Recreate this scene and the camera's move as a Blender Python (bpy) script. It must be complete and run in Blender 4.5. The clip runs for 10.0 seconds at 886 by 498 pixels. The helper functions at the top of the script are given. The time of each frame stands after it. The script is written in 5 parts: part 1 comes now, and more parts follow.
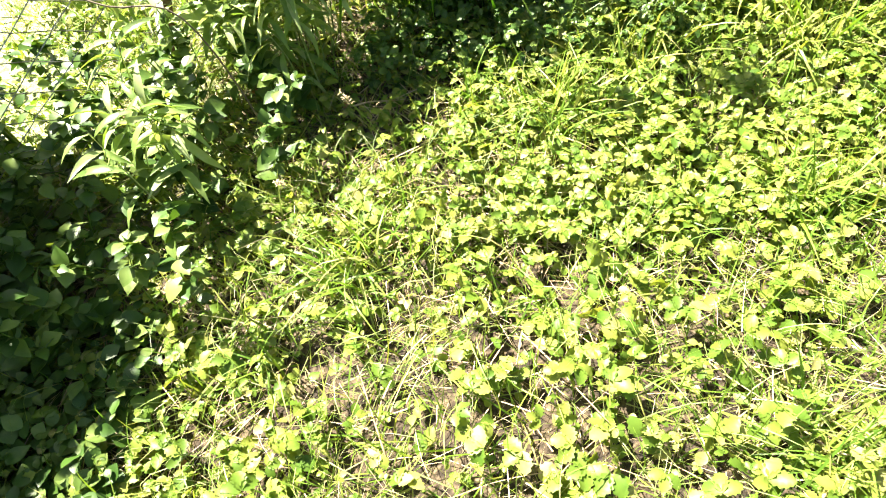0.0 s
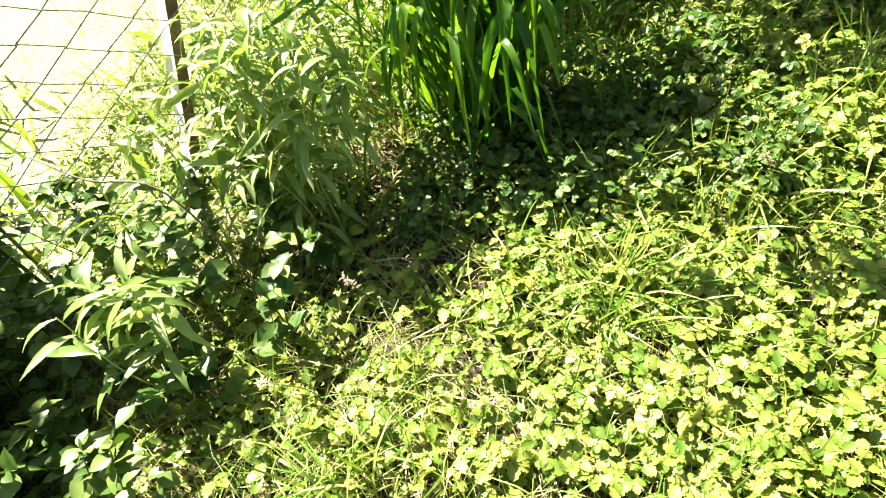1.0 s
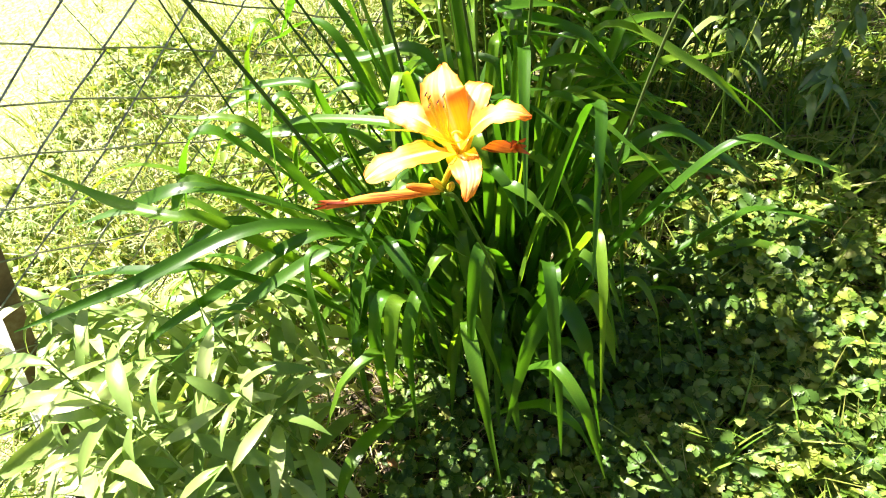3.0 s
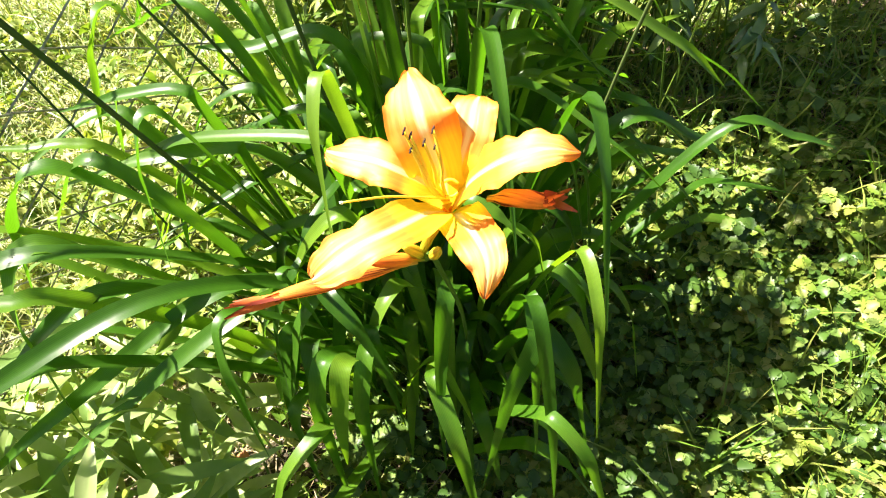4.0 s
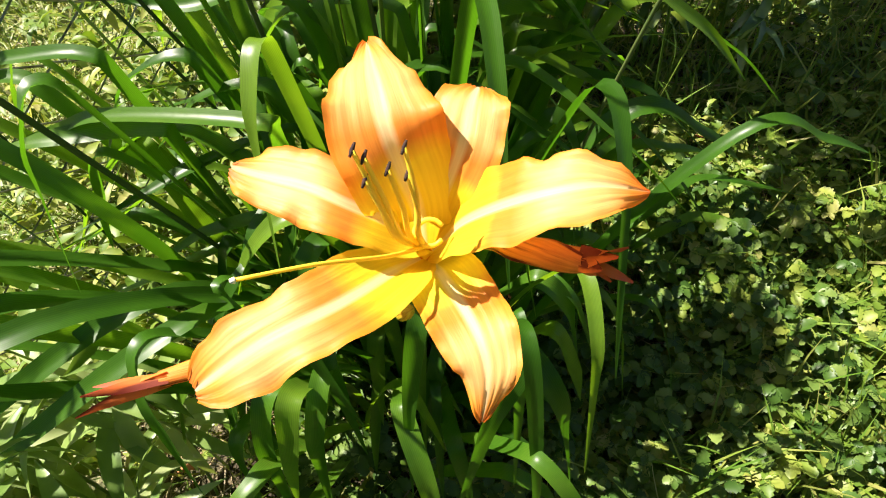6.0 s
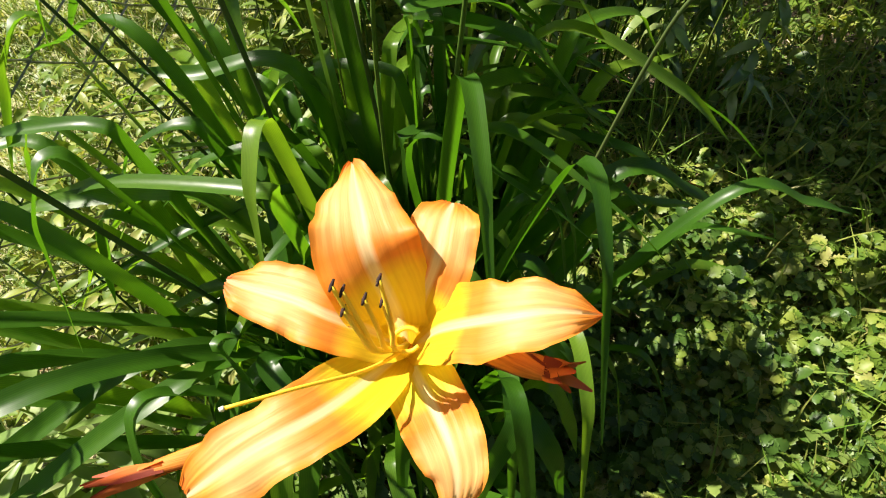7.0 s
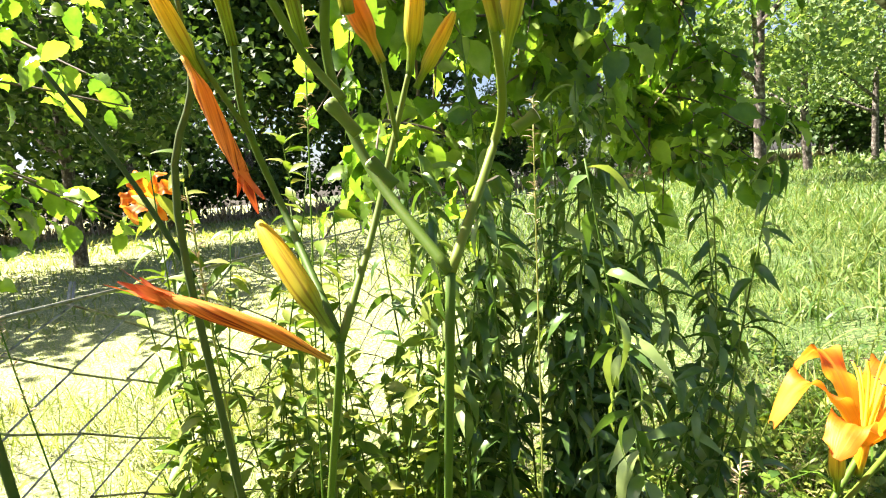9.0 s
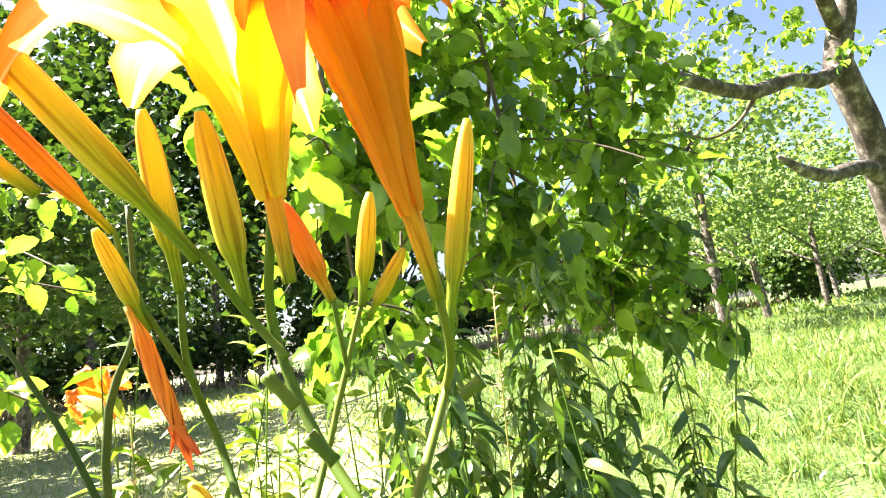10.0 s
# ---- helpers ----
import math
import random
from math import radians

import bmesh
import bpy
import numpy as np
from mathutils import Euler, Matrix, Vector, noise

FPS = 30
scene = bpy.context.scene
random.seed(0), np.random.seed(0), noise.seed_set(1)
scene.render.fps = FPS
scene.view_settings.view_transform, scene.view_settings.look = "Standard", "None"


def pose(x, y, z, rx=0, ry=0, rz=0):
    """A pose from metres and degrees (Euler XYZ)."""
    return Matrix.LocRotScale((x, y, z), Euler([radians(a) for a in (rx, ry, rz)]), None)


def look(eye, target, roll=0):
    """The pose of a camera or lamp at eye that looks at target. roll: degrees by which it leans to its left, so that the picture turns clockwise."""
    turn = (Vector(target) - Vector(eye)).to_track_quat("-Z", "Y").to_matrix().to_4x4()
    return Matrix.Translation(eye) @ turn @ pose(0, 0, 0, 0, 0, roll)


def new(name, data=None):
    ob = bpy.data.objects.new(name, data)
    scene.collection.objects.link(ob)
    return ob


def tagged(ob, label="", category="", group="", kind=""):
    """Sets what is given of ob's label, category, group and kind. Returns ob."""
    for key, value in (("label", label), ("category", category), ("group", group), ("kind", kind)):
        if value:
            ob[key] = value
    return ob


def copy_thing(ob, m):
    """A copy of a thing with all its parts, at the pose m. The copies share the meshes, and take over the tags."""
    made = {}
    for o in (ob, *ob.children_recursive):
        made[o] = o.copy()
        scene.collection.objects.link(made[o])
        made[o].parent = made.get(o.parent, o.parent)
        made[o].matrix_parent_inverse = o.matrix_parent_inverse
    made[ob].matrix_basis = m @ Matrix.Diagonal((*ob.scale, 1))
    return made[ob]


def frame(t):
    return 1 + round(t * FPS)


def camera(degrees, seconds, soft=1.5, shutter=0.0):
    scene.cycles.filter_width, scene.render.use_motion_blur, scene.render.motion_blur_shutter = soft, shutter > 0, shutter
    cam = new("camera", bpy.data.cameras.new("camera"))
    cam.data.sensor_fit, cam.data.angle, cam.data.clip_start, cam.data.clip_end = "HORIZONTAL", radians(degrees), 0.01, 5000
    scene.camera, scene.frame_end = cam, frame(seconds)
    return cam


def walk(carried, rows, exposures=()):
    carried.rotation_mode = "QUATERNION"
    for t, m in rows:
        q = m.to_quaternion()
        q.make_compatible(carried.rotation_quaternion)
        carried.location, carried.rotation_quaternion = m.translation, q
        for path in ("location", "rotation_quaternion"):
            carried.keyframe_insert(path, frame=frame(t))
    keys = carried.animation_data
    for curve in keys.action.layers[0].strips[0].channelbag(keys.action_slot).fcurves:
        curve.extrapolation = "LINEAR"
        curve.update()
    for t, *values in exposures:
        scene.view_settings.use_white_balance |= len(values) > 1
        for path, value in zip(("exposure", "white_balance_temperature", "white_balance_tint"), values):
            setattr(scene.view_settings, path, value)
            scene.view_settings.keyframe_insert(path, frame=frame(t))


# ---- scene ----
cam = camera(77.8, 10.0, 1.1)
PATH = [
    (0, (0.318, 0.172, 1.153), (0.082, 1.363, -0.437), -9.2),
    (0.5, (0.402, 0.369, 1.130), (0.026, 1.665, -0.346), -9.2),
    (1, (0.389, 0.584, 1.135), (-0.131, 1.889, -0.289), -14.2),
    (1.5, (0.294, 0.793, 1.193), (-0.115, 2.143, -0.225), -13.9),
    (2, (0.247, 0.934, 1.178), (-0.101, 2.342, -0.200), -12.5),
    (2.5, (0.234, 1.107, 1.237), (-0.102, 2.497, -0.161), -12.6),
    (3, (0.165, 1.268, 1.247), (-0.109, 2.615, -0.206), -11.5),
    (3.2, (0.150, 1.312, 1.244), (0.005, 2.655, -0.230), -10.5),
    (4.3, (0.099, 1.457, 1.169), (0.168, 2.675, -0.416), -7.9),
    (4.5, (0.096, 1.474, 1.166), (0.197, 2.668, -0.436), -7.2),
    (5, (0.103, 1.496, 1.147), (0.266, 2.661, -0.471), -3.7),
    (5.5, (0.120, 1.502, 1.132), (0.271, 2.673, -0.483), -3.3),
    (5.7, (0.115, 1.507, 1.127), (0.252, 2.679, -0.488), -3.5),
    (6.8, (0.120, 1.516, 1.149), (0.250, 2.735, -0.432), -2.8),
    (7, (0.126, 1.520, 1.156), (0.265, 2.790, -0.383), -3.2),
    (7.5, (0.146, 1.556, 1.206), (0.343, 2.999, -0.165), -3.4),
    (8, (0.154, 1.600, 1.245), (0.444, 3.328, 0.280), -2.6),
    (8.5, (0.158, 1.626, 1.259), (0.500, 3.492, 0.625), -4.9),
    (9, (0.163, 1.641, 1.279), (0.609, 3.578, 1.055), -6.0),
    (9.5, (0.170, 1.642, 1.295), (0.718, 3.563, 1.382), -7.2),
    (10, (0.177, 1.643, 1.312), (0.781, 3.520, 1.646), -8.3),
]
EXPOSURES = [(0, 2.9), (1.0, 2.82), (2.0, 2.72), (3.2, 2.6), (4.5, 2.3), (5.7, 1.82), (6.8, 1.42), (7.2, 1.5), (7.5, 1.88), (8.2, 2.3), (9.0, 2.57), (9.5, 2.76), (10.0, 3.15)]
walk(cam, [(t, look(eye, target, roll)) for t, eye, target, roll in PATH], [(t, stops, 6500, 17) for t, stops in EXPOSURES])

# ---- light ----
SUN_DIR = Vector((-0.60, 0.36, 0.98)).normalized()
world = bpy.data.worlds.new("sky")
scene.world = world
world.use_nodes = True
wn = world.node_tree.nodes
sky = wn.new("ShaderNodeTexSky")
sky.sky_type = "NISHITA"
sky.sun_disc = False
sky.dust_density = 2.0
sky.sun_elevation = math.asin(SUN_DIR.z)
sky.sun_rotation = math.atan2(SUN_DIR.x, SUN_DIR.y)
world.node_tree.links.new(sky.outputs[0], wn["Background"].inputs[0])
wn["Background"].inputs[1].default_value = 0.034
sun = new("sun", bpy.data.lights.new("sun", "SUN"))
sun.data.energy, sun.data.angle, sun.data.color = 5.0, radians(0.55), (1.0, 0.94, 0.80)
sun.matrix_world = look(SUN_DIR * 30, (0, 0, 0))

rng = np.random.default_rng(7)


# ---- materials ----
def material(name):
    m = bpy.data.materials.new(name)
    m.use_nodes = True
    n = m.node_tree.nodes
    return m, n, m.node_tree.links, n["Principled BSDF"], n["Material Output"]


def ramp(n, stops):
    r = n.new("ShaderNodeValToRGB")
    while len(r.color_ramp.elements) < len(stops):
        r.color_ramp.elements.new(0.5)
    for e, (p, c) in zip(r.color_ramp.elements, stops):
        e.position, e.color = p, (*c, 1)
    return r


def foliage(name, stops, glow=0.35, rough=0.45, scale=40.0, through_tint=(1.25, 1.25, 0.45), vein=False, bump=0.15, gloss=0.3):
    """Leaf: colour by piece and by noise, gloss above, light let through from behind."""
    m, n, l, p, out = material(name)
    geo = n.new("ShaderNodeNewGeometry")
    obi = n.new("ShaderNodeObjectInfo")
    tex = n.new("ShaderNodeTexCoord")
    noi = n.new("ShaderNodeTexNoise")
    noi.inputs["Scale"].default_value = scale
    noi.inputs["Detail"].default_value = 3
    l.new(tex.outputs["Object"], noi.inputs["Vector"])
    a = n.new("ShaderNodeMath")
    a.operation = "MULTIPLY_ADD"
    l.new(noi.outputs["Fac"], a.inputs[0])
    a.inputs[1].default_value = 0.5
    b = n.new("ShaderNodeMath")
    b.operation = "ADD"
    l.new(geo.outputs["Random Per Island"], b.inputs[0])
    l.new(obi.outputs["Random"], b.inputs[1])
    f = n.new("ShaderNodeMath")
    f.operation = "FRACT"
    l.new(b.outputs[0], f.inputs[0])
    g = n.new("ShaderNodeMath")
    g.operation = "MULTIPLY_ADD"
    l.new(f.outputs[0], g.inputs[0])
    g.inputs[1].default_value = 0.72
    g.inputs[2].default_value = -0.1
    l.new(g.outputs[0], a.inputs[2])
    r = ramp(n, stops)
    l.new(a.outputs[0], r.inputs[0])
    col = r.outputs[0]
    if vein:
        uv = n.new("ShaderNodeUVMap")
        sep = n.new("ShaderNodeSeparateXYZ")
        l.new(uv.outputs[0], sep.inputs[0])
        wav = n.new("ShaderNodeTexWave")
        wav.bands_direction = "X"
        wav.inputs["Scale"].default_value = 4.0
        wav.inputs["Distortion"].default_value = 0.6
        l.new(uv.outputs[0], wav.inputs["Vector"])
        mx = n.new("ShaderNodeMix")
        mx.data_type, mx.blend_type = "RGBA", "MULTIPLY"
        mx.inputs[0].default_value = 0.35
        l.new(col, mx.inputs[6])
        wr = ramp(n, [(0.0, (0.55, 0.6, 0.5)), (1.0, (1.15, 1.15, 1.1))])
        l.new(wav.outputs["Fac"], wr.inputs[0])
        l.new(wr.outputs[0], mx.inputs[7])
        col = mx.outputs[2]
    l.new(col, p.inputs["Base Color"])
    p.inputs["Roughness"].default_value = rough
    p.inputs["Specular IOR Level"].default_value = gloss
    bp = n.new("ShaderNodeBump")
    bp.inputs["Strength"].default_value = bump
    bp.inputs["Distance"].default_value = 0.004
    l.new(noi.outputs["Fac"], bp.inputs["Height"])
    l.new(bp.outputs[0], p.inputs["Normal"])
    tr = n.new("ShaderNodeBsdfTranslucent")
    tint = n.new("ShaderNodeMix")
    tint.data_type, tint.blend_type = "RGBA", "MULTIPLY"
    tint.inputs[0].default_value = 1.0
    tint.inputs[7].default_value = (*through_tint, 1)
    l.new(col, tint.inputs[6])
    l.new(tint.outputs[2], tr.inputs[0])
    mix = n.new("ShaderNodeMixShader")
    mix.inputs[0].default_value = glow
    l.new(p.outputs[0], mix.inputs[1])
    l.new(tr.outputs[0], mix.inputs[2])
    l.new(mix.outputs[0], out.inputs[0])
    return m


M_COVER = foliage("ground_leaf", [(0.0, (0.05, 0.12, 0.012)), (0.4, (0.13, 0.21, 0.025)), (0.75, (0.26, 0.31, 0.055)), (1.0, (0.42, 0.37, 0.16))])
M_GRASS = foliage("grass_blade", [(0.0, (0.06, 0.16, 0.015)), (0.5, (0.16, 0.26, 0.03)), (0.8, (0.3, 0.32, 0.08)), (1.0, (0.46, 0.38, 0.18))])
M_MEADOW = foliage("meadow_blade", [(0.0, (0.12, 0.19, 0.045)), (0.5, (0.25, 0.31, 0.10)), (0.8, (0.42, 0.41, 0.20)), (1.0, (0.58, 0.51, 0.33))])
M_MEADOWGREEN = foliage("green_meadow_blade", [(0.0, (0.035, 0.092, 0.018)), (0.45, (0.11, 0.195, 0.042)), (0.8, (0.24, 0.30, 0.09)), (1.0, (0.42, 0.39, 0.19))])

M_DRY = foliage("dry_straw", [(0.0, (0.30, 0.20, 0.10)), (0.6, (0.46, 0.36, 0.22)), (1.0, (0.58, 0.50, 0.36))], glow=0.15, rough=0.7, through_tint=(1, 0.95, 0.8))
M_BUSH = foliage("bush_leaf", [(0.0, (0.022, 0.062, 0.010)), (0.5, (0.058, 0.12, 0.018)), (1.0, (0.20, 0.27, 0.065))], glow=0.25, rough=0.42, gloss=0.3)
M_LANCE = foliage("lance_leaf", [(0.0, (0.085, 0.17, 0.032)), (0.5, (0.22, 0.32, 0.085)), (1.0, (0.49, 0.54, 0.28))], rough=0.36)
M_APPLE = foliage("apple_leaf", [(0.0, (0.035, 0.085, 0.016)), (0.45, (0.125, 0.215, 0.033)), (0.93, (0.32, 0.41, 0.085)), (1.0, (0.52, 0.47, 0.09))], glow=0.56, rough=0.27, through_tint=(1.45, 1.65, 0.5), gloss=0.75)
M_TALLHERB = foliage("tall_herb_leaf", [(0.0, (0.035, 0.09, 0.018)), (0.5, (0.105, 0.19, 0.045)), (1.0, (0.33, 0.40, 0.15))], glow=0.34, rough=0.24, gloss=0.75)
M_FAR = foliage("far_leaf", [(0.0, (0.02, 0.05, 0.011)), (0.6, (0.048, 0.10, 0.02)), (1.0, (0.13, 0.19, 0.04))], glow=0.3, rough=0.55, scale=6)
M_FARLIGHT = foliage("far_pale_leaf", [(0.0, (0.07, 0.135, 0.04)), (0.5, (0.15, 0.24, 0.085)), (1.0, (0.34, 0.40, 0.18))], glow=0.4, rough=0.55, scale=6)
M_STRAP = foliage("strap_leaf", [(0.0, (0.022, 0.08, 0.006)), (0.5, (0.06, 0.165, 0.012)), (1.0, (0.18, 0.30, 0.025))], glow=0.54, rough=0.36, scale=25, through_tint=(1.6, 1.6, 0.4), vein=True, gloss=0.45)
M_SCAPE = foliage("scape_green", [(0.0, (0.05, 0.11, 0.012)), (0.6, (0.09, 0.16, 0.016)), (1.0, (0.16, 0.21, 0.024))], glow=0.1, rough=0.55)
M_DARKSTEM = foliage("dark_stem", [(0.0, (0.022, 0.055, 0.010)), (0.6, (0.04, 0.085, 0.015)), (1.0, (0.09, 0.11, 0.03))], glow=0.02, rough=0.65)


def along_skin(name, stops, stripe, count, rough=0.5, glow=0.3):
    """Skin whose colour runs from foot to tip, with ribs along its length."""
    m, n, l, p, out = material(name)
    uv = n.new("ShaderNodeUVMap")
    obi = n.new("ShaderNodeObjectInfo")
    sep = n.new("ShaderNodeSeparateXYZ")
    l.new(uv.outputs[0], sep.inputs[0])
    mp = n.new("ShaderNodeMapping")
    mp.inputs["Scale"].default_value = (count, 1.6, 1)
    l.new(uv.outputs[0], mp.inputs[0])
    off = n.new("ShaderNodeCombineXYZ")
    sc = n.new("ShaderNodeMath")
    sc.operation = "MULTIPLY"
    sc.inputs[1].default_value = 40.0
    l.new(obi.outputs["Random"], sc.inputs[0])
    l.new(sc.outputs[0], off.inputs[0])
    l.new(off.outputs[0], mp.inputs["Location"])
    noi = n.new("ShaderNodeTexNoise")
    noi.inputs["Scale"].default_value = 1.0
    noi.inputs["Detail"].default_value = 4
    l.new(mp.outputs[0], noi.inputs["Vector"])
    sh = n.new("ShaderNodeMath")
    sh.operation = "MULTIPLY_ADD"
    l.new(noi.outputs["Fac"], sh.inputs[0])
    sh.inputs[1].default_value = 0.25
    l.new(sep.outputs[1], sh.inputs[2])
    sub = n.new("ShaderNodeMath")
    sub.operation = "SUBTRACT"
    l.new(sh.outputs[0], sub.inputs[0])
    sub.inputs[1].default_value = 0.125
    r = ramp(n, stops)
    l.new(sub.outputs[0], r.inputs[0])
    st = ramp(n, stripe)
    l.new(noi.outputs["Fac"], st.inputs[0])
    mu = n.new("ShaderNodeMix")
    mu.data_type, mu.blend_type = "RGBA", "MULTIPLY"
    mu.inputs[0].default_value = 1.0
    l.new(r.outputs[0], mu.inputs[6])
    l.new(st.outputs[0], mu.inputs[7])
    l.new(mu.outputs[2], p.inputs["Base Color"])
    p.inputs["Roughness"].default_value = rough
    p.inputs["Specular IOR Level"].default_value = 0.3
    bp = n.new("ShaderNodeBump")
    bp.inputs["Strength"].default_value = 0.4
    bp.inputs["Distance"].default_value = 0.002
    l.new(noi.outputs["Fac"], bp.inputs["Height"])
    l.new(bp.outputs[0], p.inputs["Normal"])
    tr = n.new("ShaderNodeBsdfTranslucent")
    l.new(mu.outputs[2], tr.inputs[0])
    mix = n.new("ShaderNodeMixShader")
    mix.inputs[0].default_value = glow
    l.new(p.outputs[0], mix.inputs[1])
    l.new(tr.outputs[0], mix.inputs[2])
    l.new(mix.outputs[0], out.inputs[0])
    return m


RIBS = [(0.36, (0.66, 0.50, 0.38)), (0.47, (0.97, 0.94, 0.88)), (0.66, (1.12, 1.12, 1.08))]
M_BUD = along_skin("bud_skin", [(0.0, (0.12, 0.23, 0.012)), (0.3, (0.24, 0.34, 0.018)), (0.42, (0.44, 0.44, 0.025)), (0.8, (0.80, 0.56, 0.035)), (1.0, (0.60, 0.52, 0.035))], RIBS, 9)
M_BUDORANGE = along_skin("orange_bud_skin", [(0.0, (0.20, 0.28, 0.015)), (0.2, (0.50, 0.34, 0.015)), (0.5, (0.72, 0.28, 0.025)), (1.0, (0.60, 0.16, 0.022))], RIBS, 7)
M_TUBE = along_skin("flower_base_skin", [(0.0, (0.16, 0.26, 0.012)), (0.3, (0.45, 0.40, 0.014)), (0.6, (0.76, 0.42, 0.015)), (1.0, (0.88, 0.42, 0.02))], RIBS, 6)
M_WILT = along_skin("wilted_petal", [(0.0, (0.60, 0.42, 0.06)), (0.25, (0.76, 0.27, 0.025)), (0.7, (0.78, 0.27, 0.035)), (0.9, (0.62, 0.15, 0.03)), (1.0, (0.45, 0.08, 0.03))], [(0.38, (0.22, 0.08, 0.12)), (0.46, (0.85, 0.75, 0.7)), (0.6, (1.1, 1.15, 1.2)), (0.74, (1.12, 1.5, 2.4))], 7, 0.65, 0.25)


def petal_material(name, mid, rib_colour, throat=(0.93, 0.70, 0.03), eye=(0.86, 0.30, 0.04)):
    """Orange petal: yellow throat, dark orange eye, pale midrib, ribbed along its length."""
    m, n, l, p, out = material(name)
    uv = n.new("ShaderNodeUVMap")
    sep = n.new("ShaderNodeSeparateXYZ")
    l.new(uv.outputs[0], sep.inputs[0])
    along = ramp(n, [(0.0, throat), (0.46, throat), (0.54, eye), (0.60, eye), (0.71, mid), (0.86, mid), (0.94, (0.90, 0.36, 0.05)), (1.0, (0.86, 0.20, 0.02))])
    l.new(sep.outputs[1], along.inputs[0])
    d = n.new("ShaderNodeMath")
    d.operation = "SUBTRACT"
    l.new(sep.outputs[0], d.inputs[0])
    d.inputs[1].default_value = 0.5
    ab = n.new("ShaderNodeMath")
    ab.operation = "ABSOLUTE"
    l.new(d.outputs[0], ab.inputs[0])
    rib = ramp(n, [(0.0, (1, 1, 1)), (0.035, (1, 1, 1)), (0.09, (0, 0, 0)), (1.0, (0, 0, 0))])
    l.new(ab.outputs[0], rib.inputs[0])
    mx = n.new("ShaderNodeMix")
    mx.data_type = "RGBA"
    rf = n.new("ShaderNodeMath")
    rf.operation = "MULTIPLY"
    l.new(rib.outputs[0], rf.inputs[0])
    rf.inputs[1].default_value = 0.75
    l.new(rf.outputs[0], mx.inputs[0])
    l.new(along.outputs[0], mx.inputs[6])
    mx.inputs[7].default_value = (*rib_colour, 1)
    rim = ramp(n, [(0.0, (0, 0, 0)), (0.34, (0, 0, 0)), (0.48, (1, 1, 1))])
    l.new(ab.outputs[0], rim.inputs[0])
    inner = ramp(n, [(0.4, (0, 0, 0)), (0.55, (0.85, 0.85, 0.85))])
    l.new(sep.outputs[1], inner.inputs[0])
    rm = n.new("ShaderNodeMath")
    rm.operation = "MULTIPLY"
    l.new(rim.outputs[0], rm.inputs[0])
    l.new(inner.outputs[0], rm.inputs[1])
    edge = n.new("ShaderNodeMix")
    edge.data_type = "RGBA"
    l.new(rm.outputs[0], edge.inputs[0])
    l.new(mx.outputs[2], edge.inputs[6])
    edge.inputs[7].default_value = (0.90, 0.30, 0.02, 1)
    mp = n.new("ShaderNodeMapping")
    mp.inputs["Scale"].default_value = (22, 3.0, 1)
    l.new(uv.outputs[0], mp.inputs[0])
    noi = n.new("ShaderNodeTexNoise")
    noi.inputs["Scale"].default_value = 1.0
    noi.inputs["Detail"].default_value = 4
    l.new(mp.outputs[0], noi.inputs["Vector"])
    st = ramp(n, [(0.3, (0.78, 0.66, 0.55)), (0.7, (1.12, 1.15, 1.2))])
    l.new(noi.outputs["Fac"], st.inputs[0])
    mu = n.new("ShaderNodeMix")
    mu.data_type, mu.blend_type = "RGBA", "MULTIPLY"
    mu.inputs[0].default_value = 0.4
    l.new(edge.outputs[2], mu.inputs[6])
    l.new(st.outputs[0], mu.inputs[7])
    l.new(mu.outputs[2], p.inputs["Base Color"])
    p.inputs["Roughness"].default_value = 0.5
    p.inputs["Specular IOR Level"].default_value = 0.35
    bp = n.new("ShaderNodeBump")
    bp.inputs["Strength"].default_value = 0.16
    bp.inputs["Distance"].default_value = 0.002
    l.new(noi.outputs["Fac"], bp.inputs["Height"])
    l.new(bp.outputs[0], p.inputs["Normal"])
    tr = n.new("ShaderNodeBsdfTranslucent")
    l.new(mu.outputs[2], tr.inputs[0])
    mix = n.new("ShaderNodeMixShader")
    mix.inputs[0].default_value = 0.48
    l.new(p.outputs[0], mix.inputs[1])
    l.new(tr.outputs[0], mix.inputs[2])
    l.new(mix.outputs[0], out.inputs[0])
    return m


def solid(name, stops, rough=0.6, metal=0.0, scale=30.0, bump=0.3, dist=0.004, stretch=(1, 1, 1)):
    m, n, l, p, out = material(name)
    tex = n.new("ShaderNodeTexCoord")
    mp = n.new("ShaderNodeMapping")
    mp.inputs["Scale"].default_value = stretch
    l.new(tex.outputs["Object"], mp.inputs[0])
    noi = n.new("ShaderNodeTexNoise")
    noi.inputs["Scale"].default_value = scale
    noi.inputs["Detail"].default_value = 8
    noi.inputs["Roughness"].default_value = 0.65
    l.new(mp.outputs[0], noi.inputs["Vector"])
    r = ramp(n, stops)
    l.new(noi.outputs["Fac"], r.inputs[0])
    l.new(r.outputs[0], p.inputs["Base Color"])
    p.inputs["Roughness"].default_value = rough
    p.inputs["Metallic"].default_value = metal
    bp = n.new("ShaderNodeBump")
    bp.inputs["Strength"].default_value = bump
    bp.inputs["Distance"].default_value = dist
    l.new(noi.outputs["Fac"], bp.inputs["Height"])
    l.new(bp.outputs[0], p.inputs["Normal"])
    return m


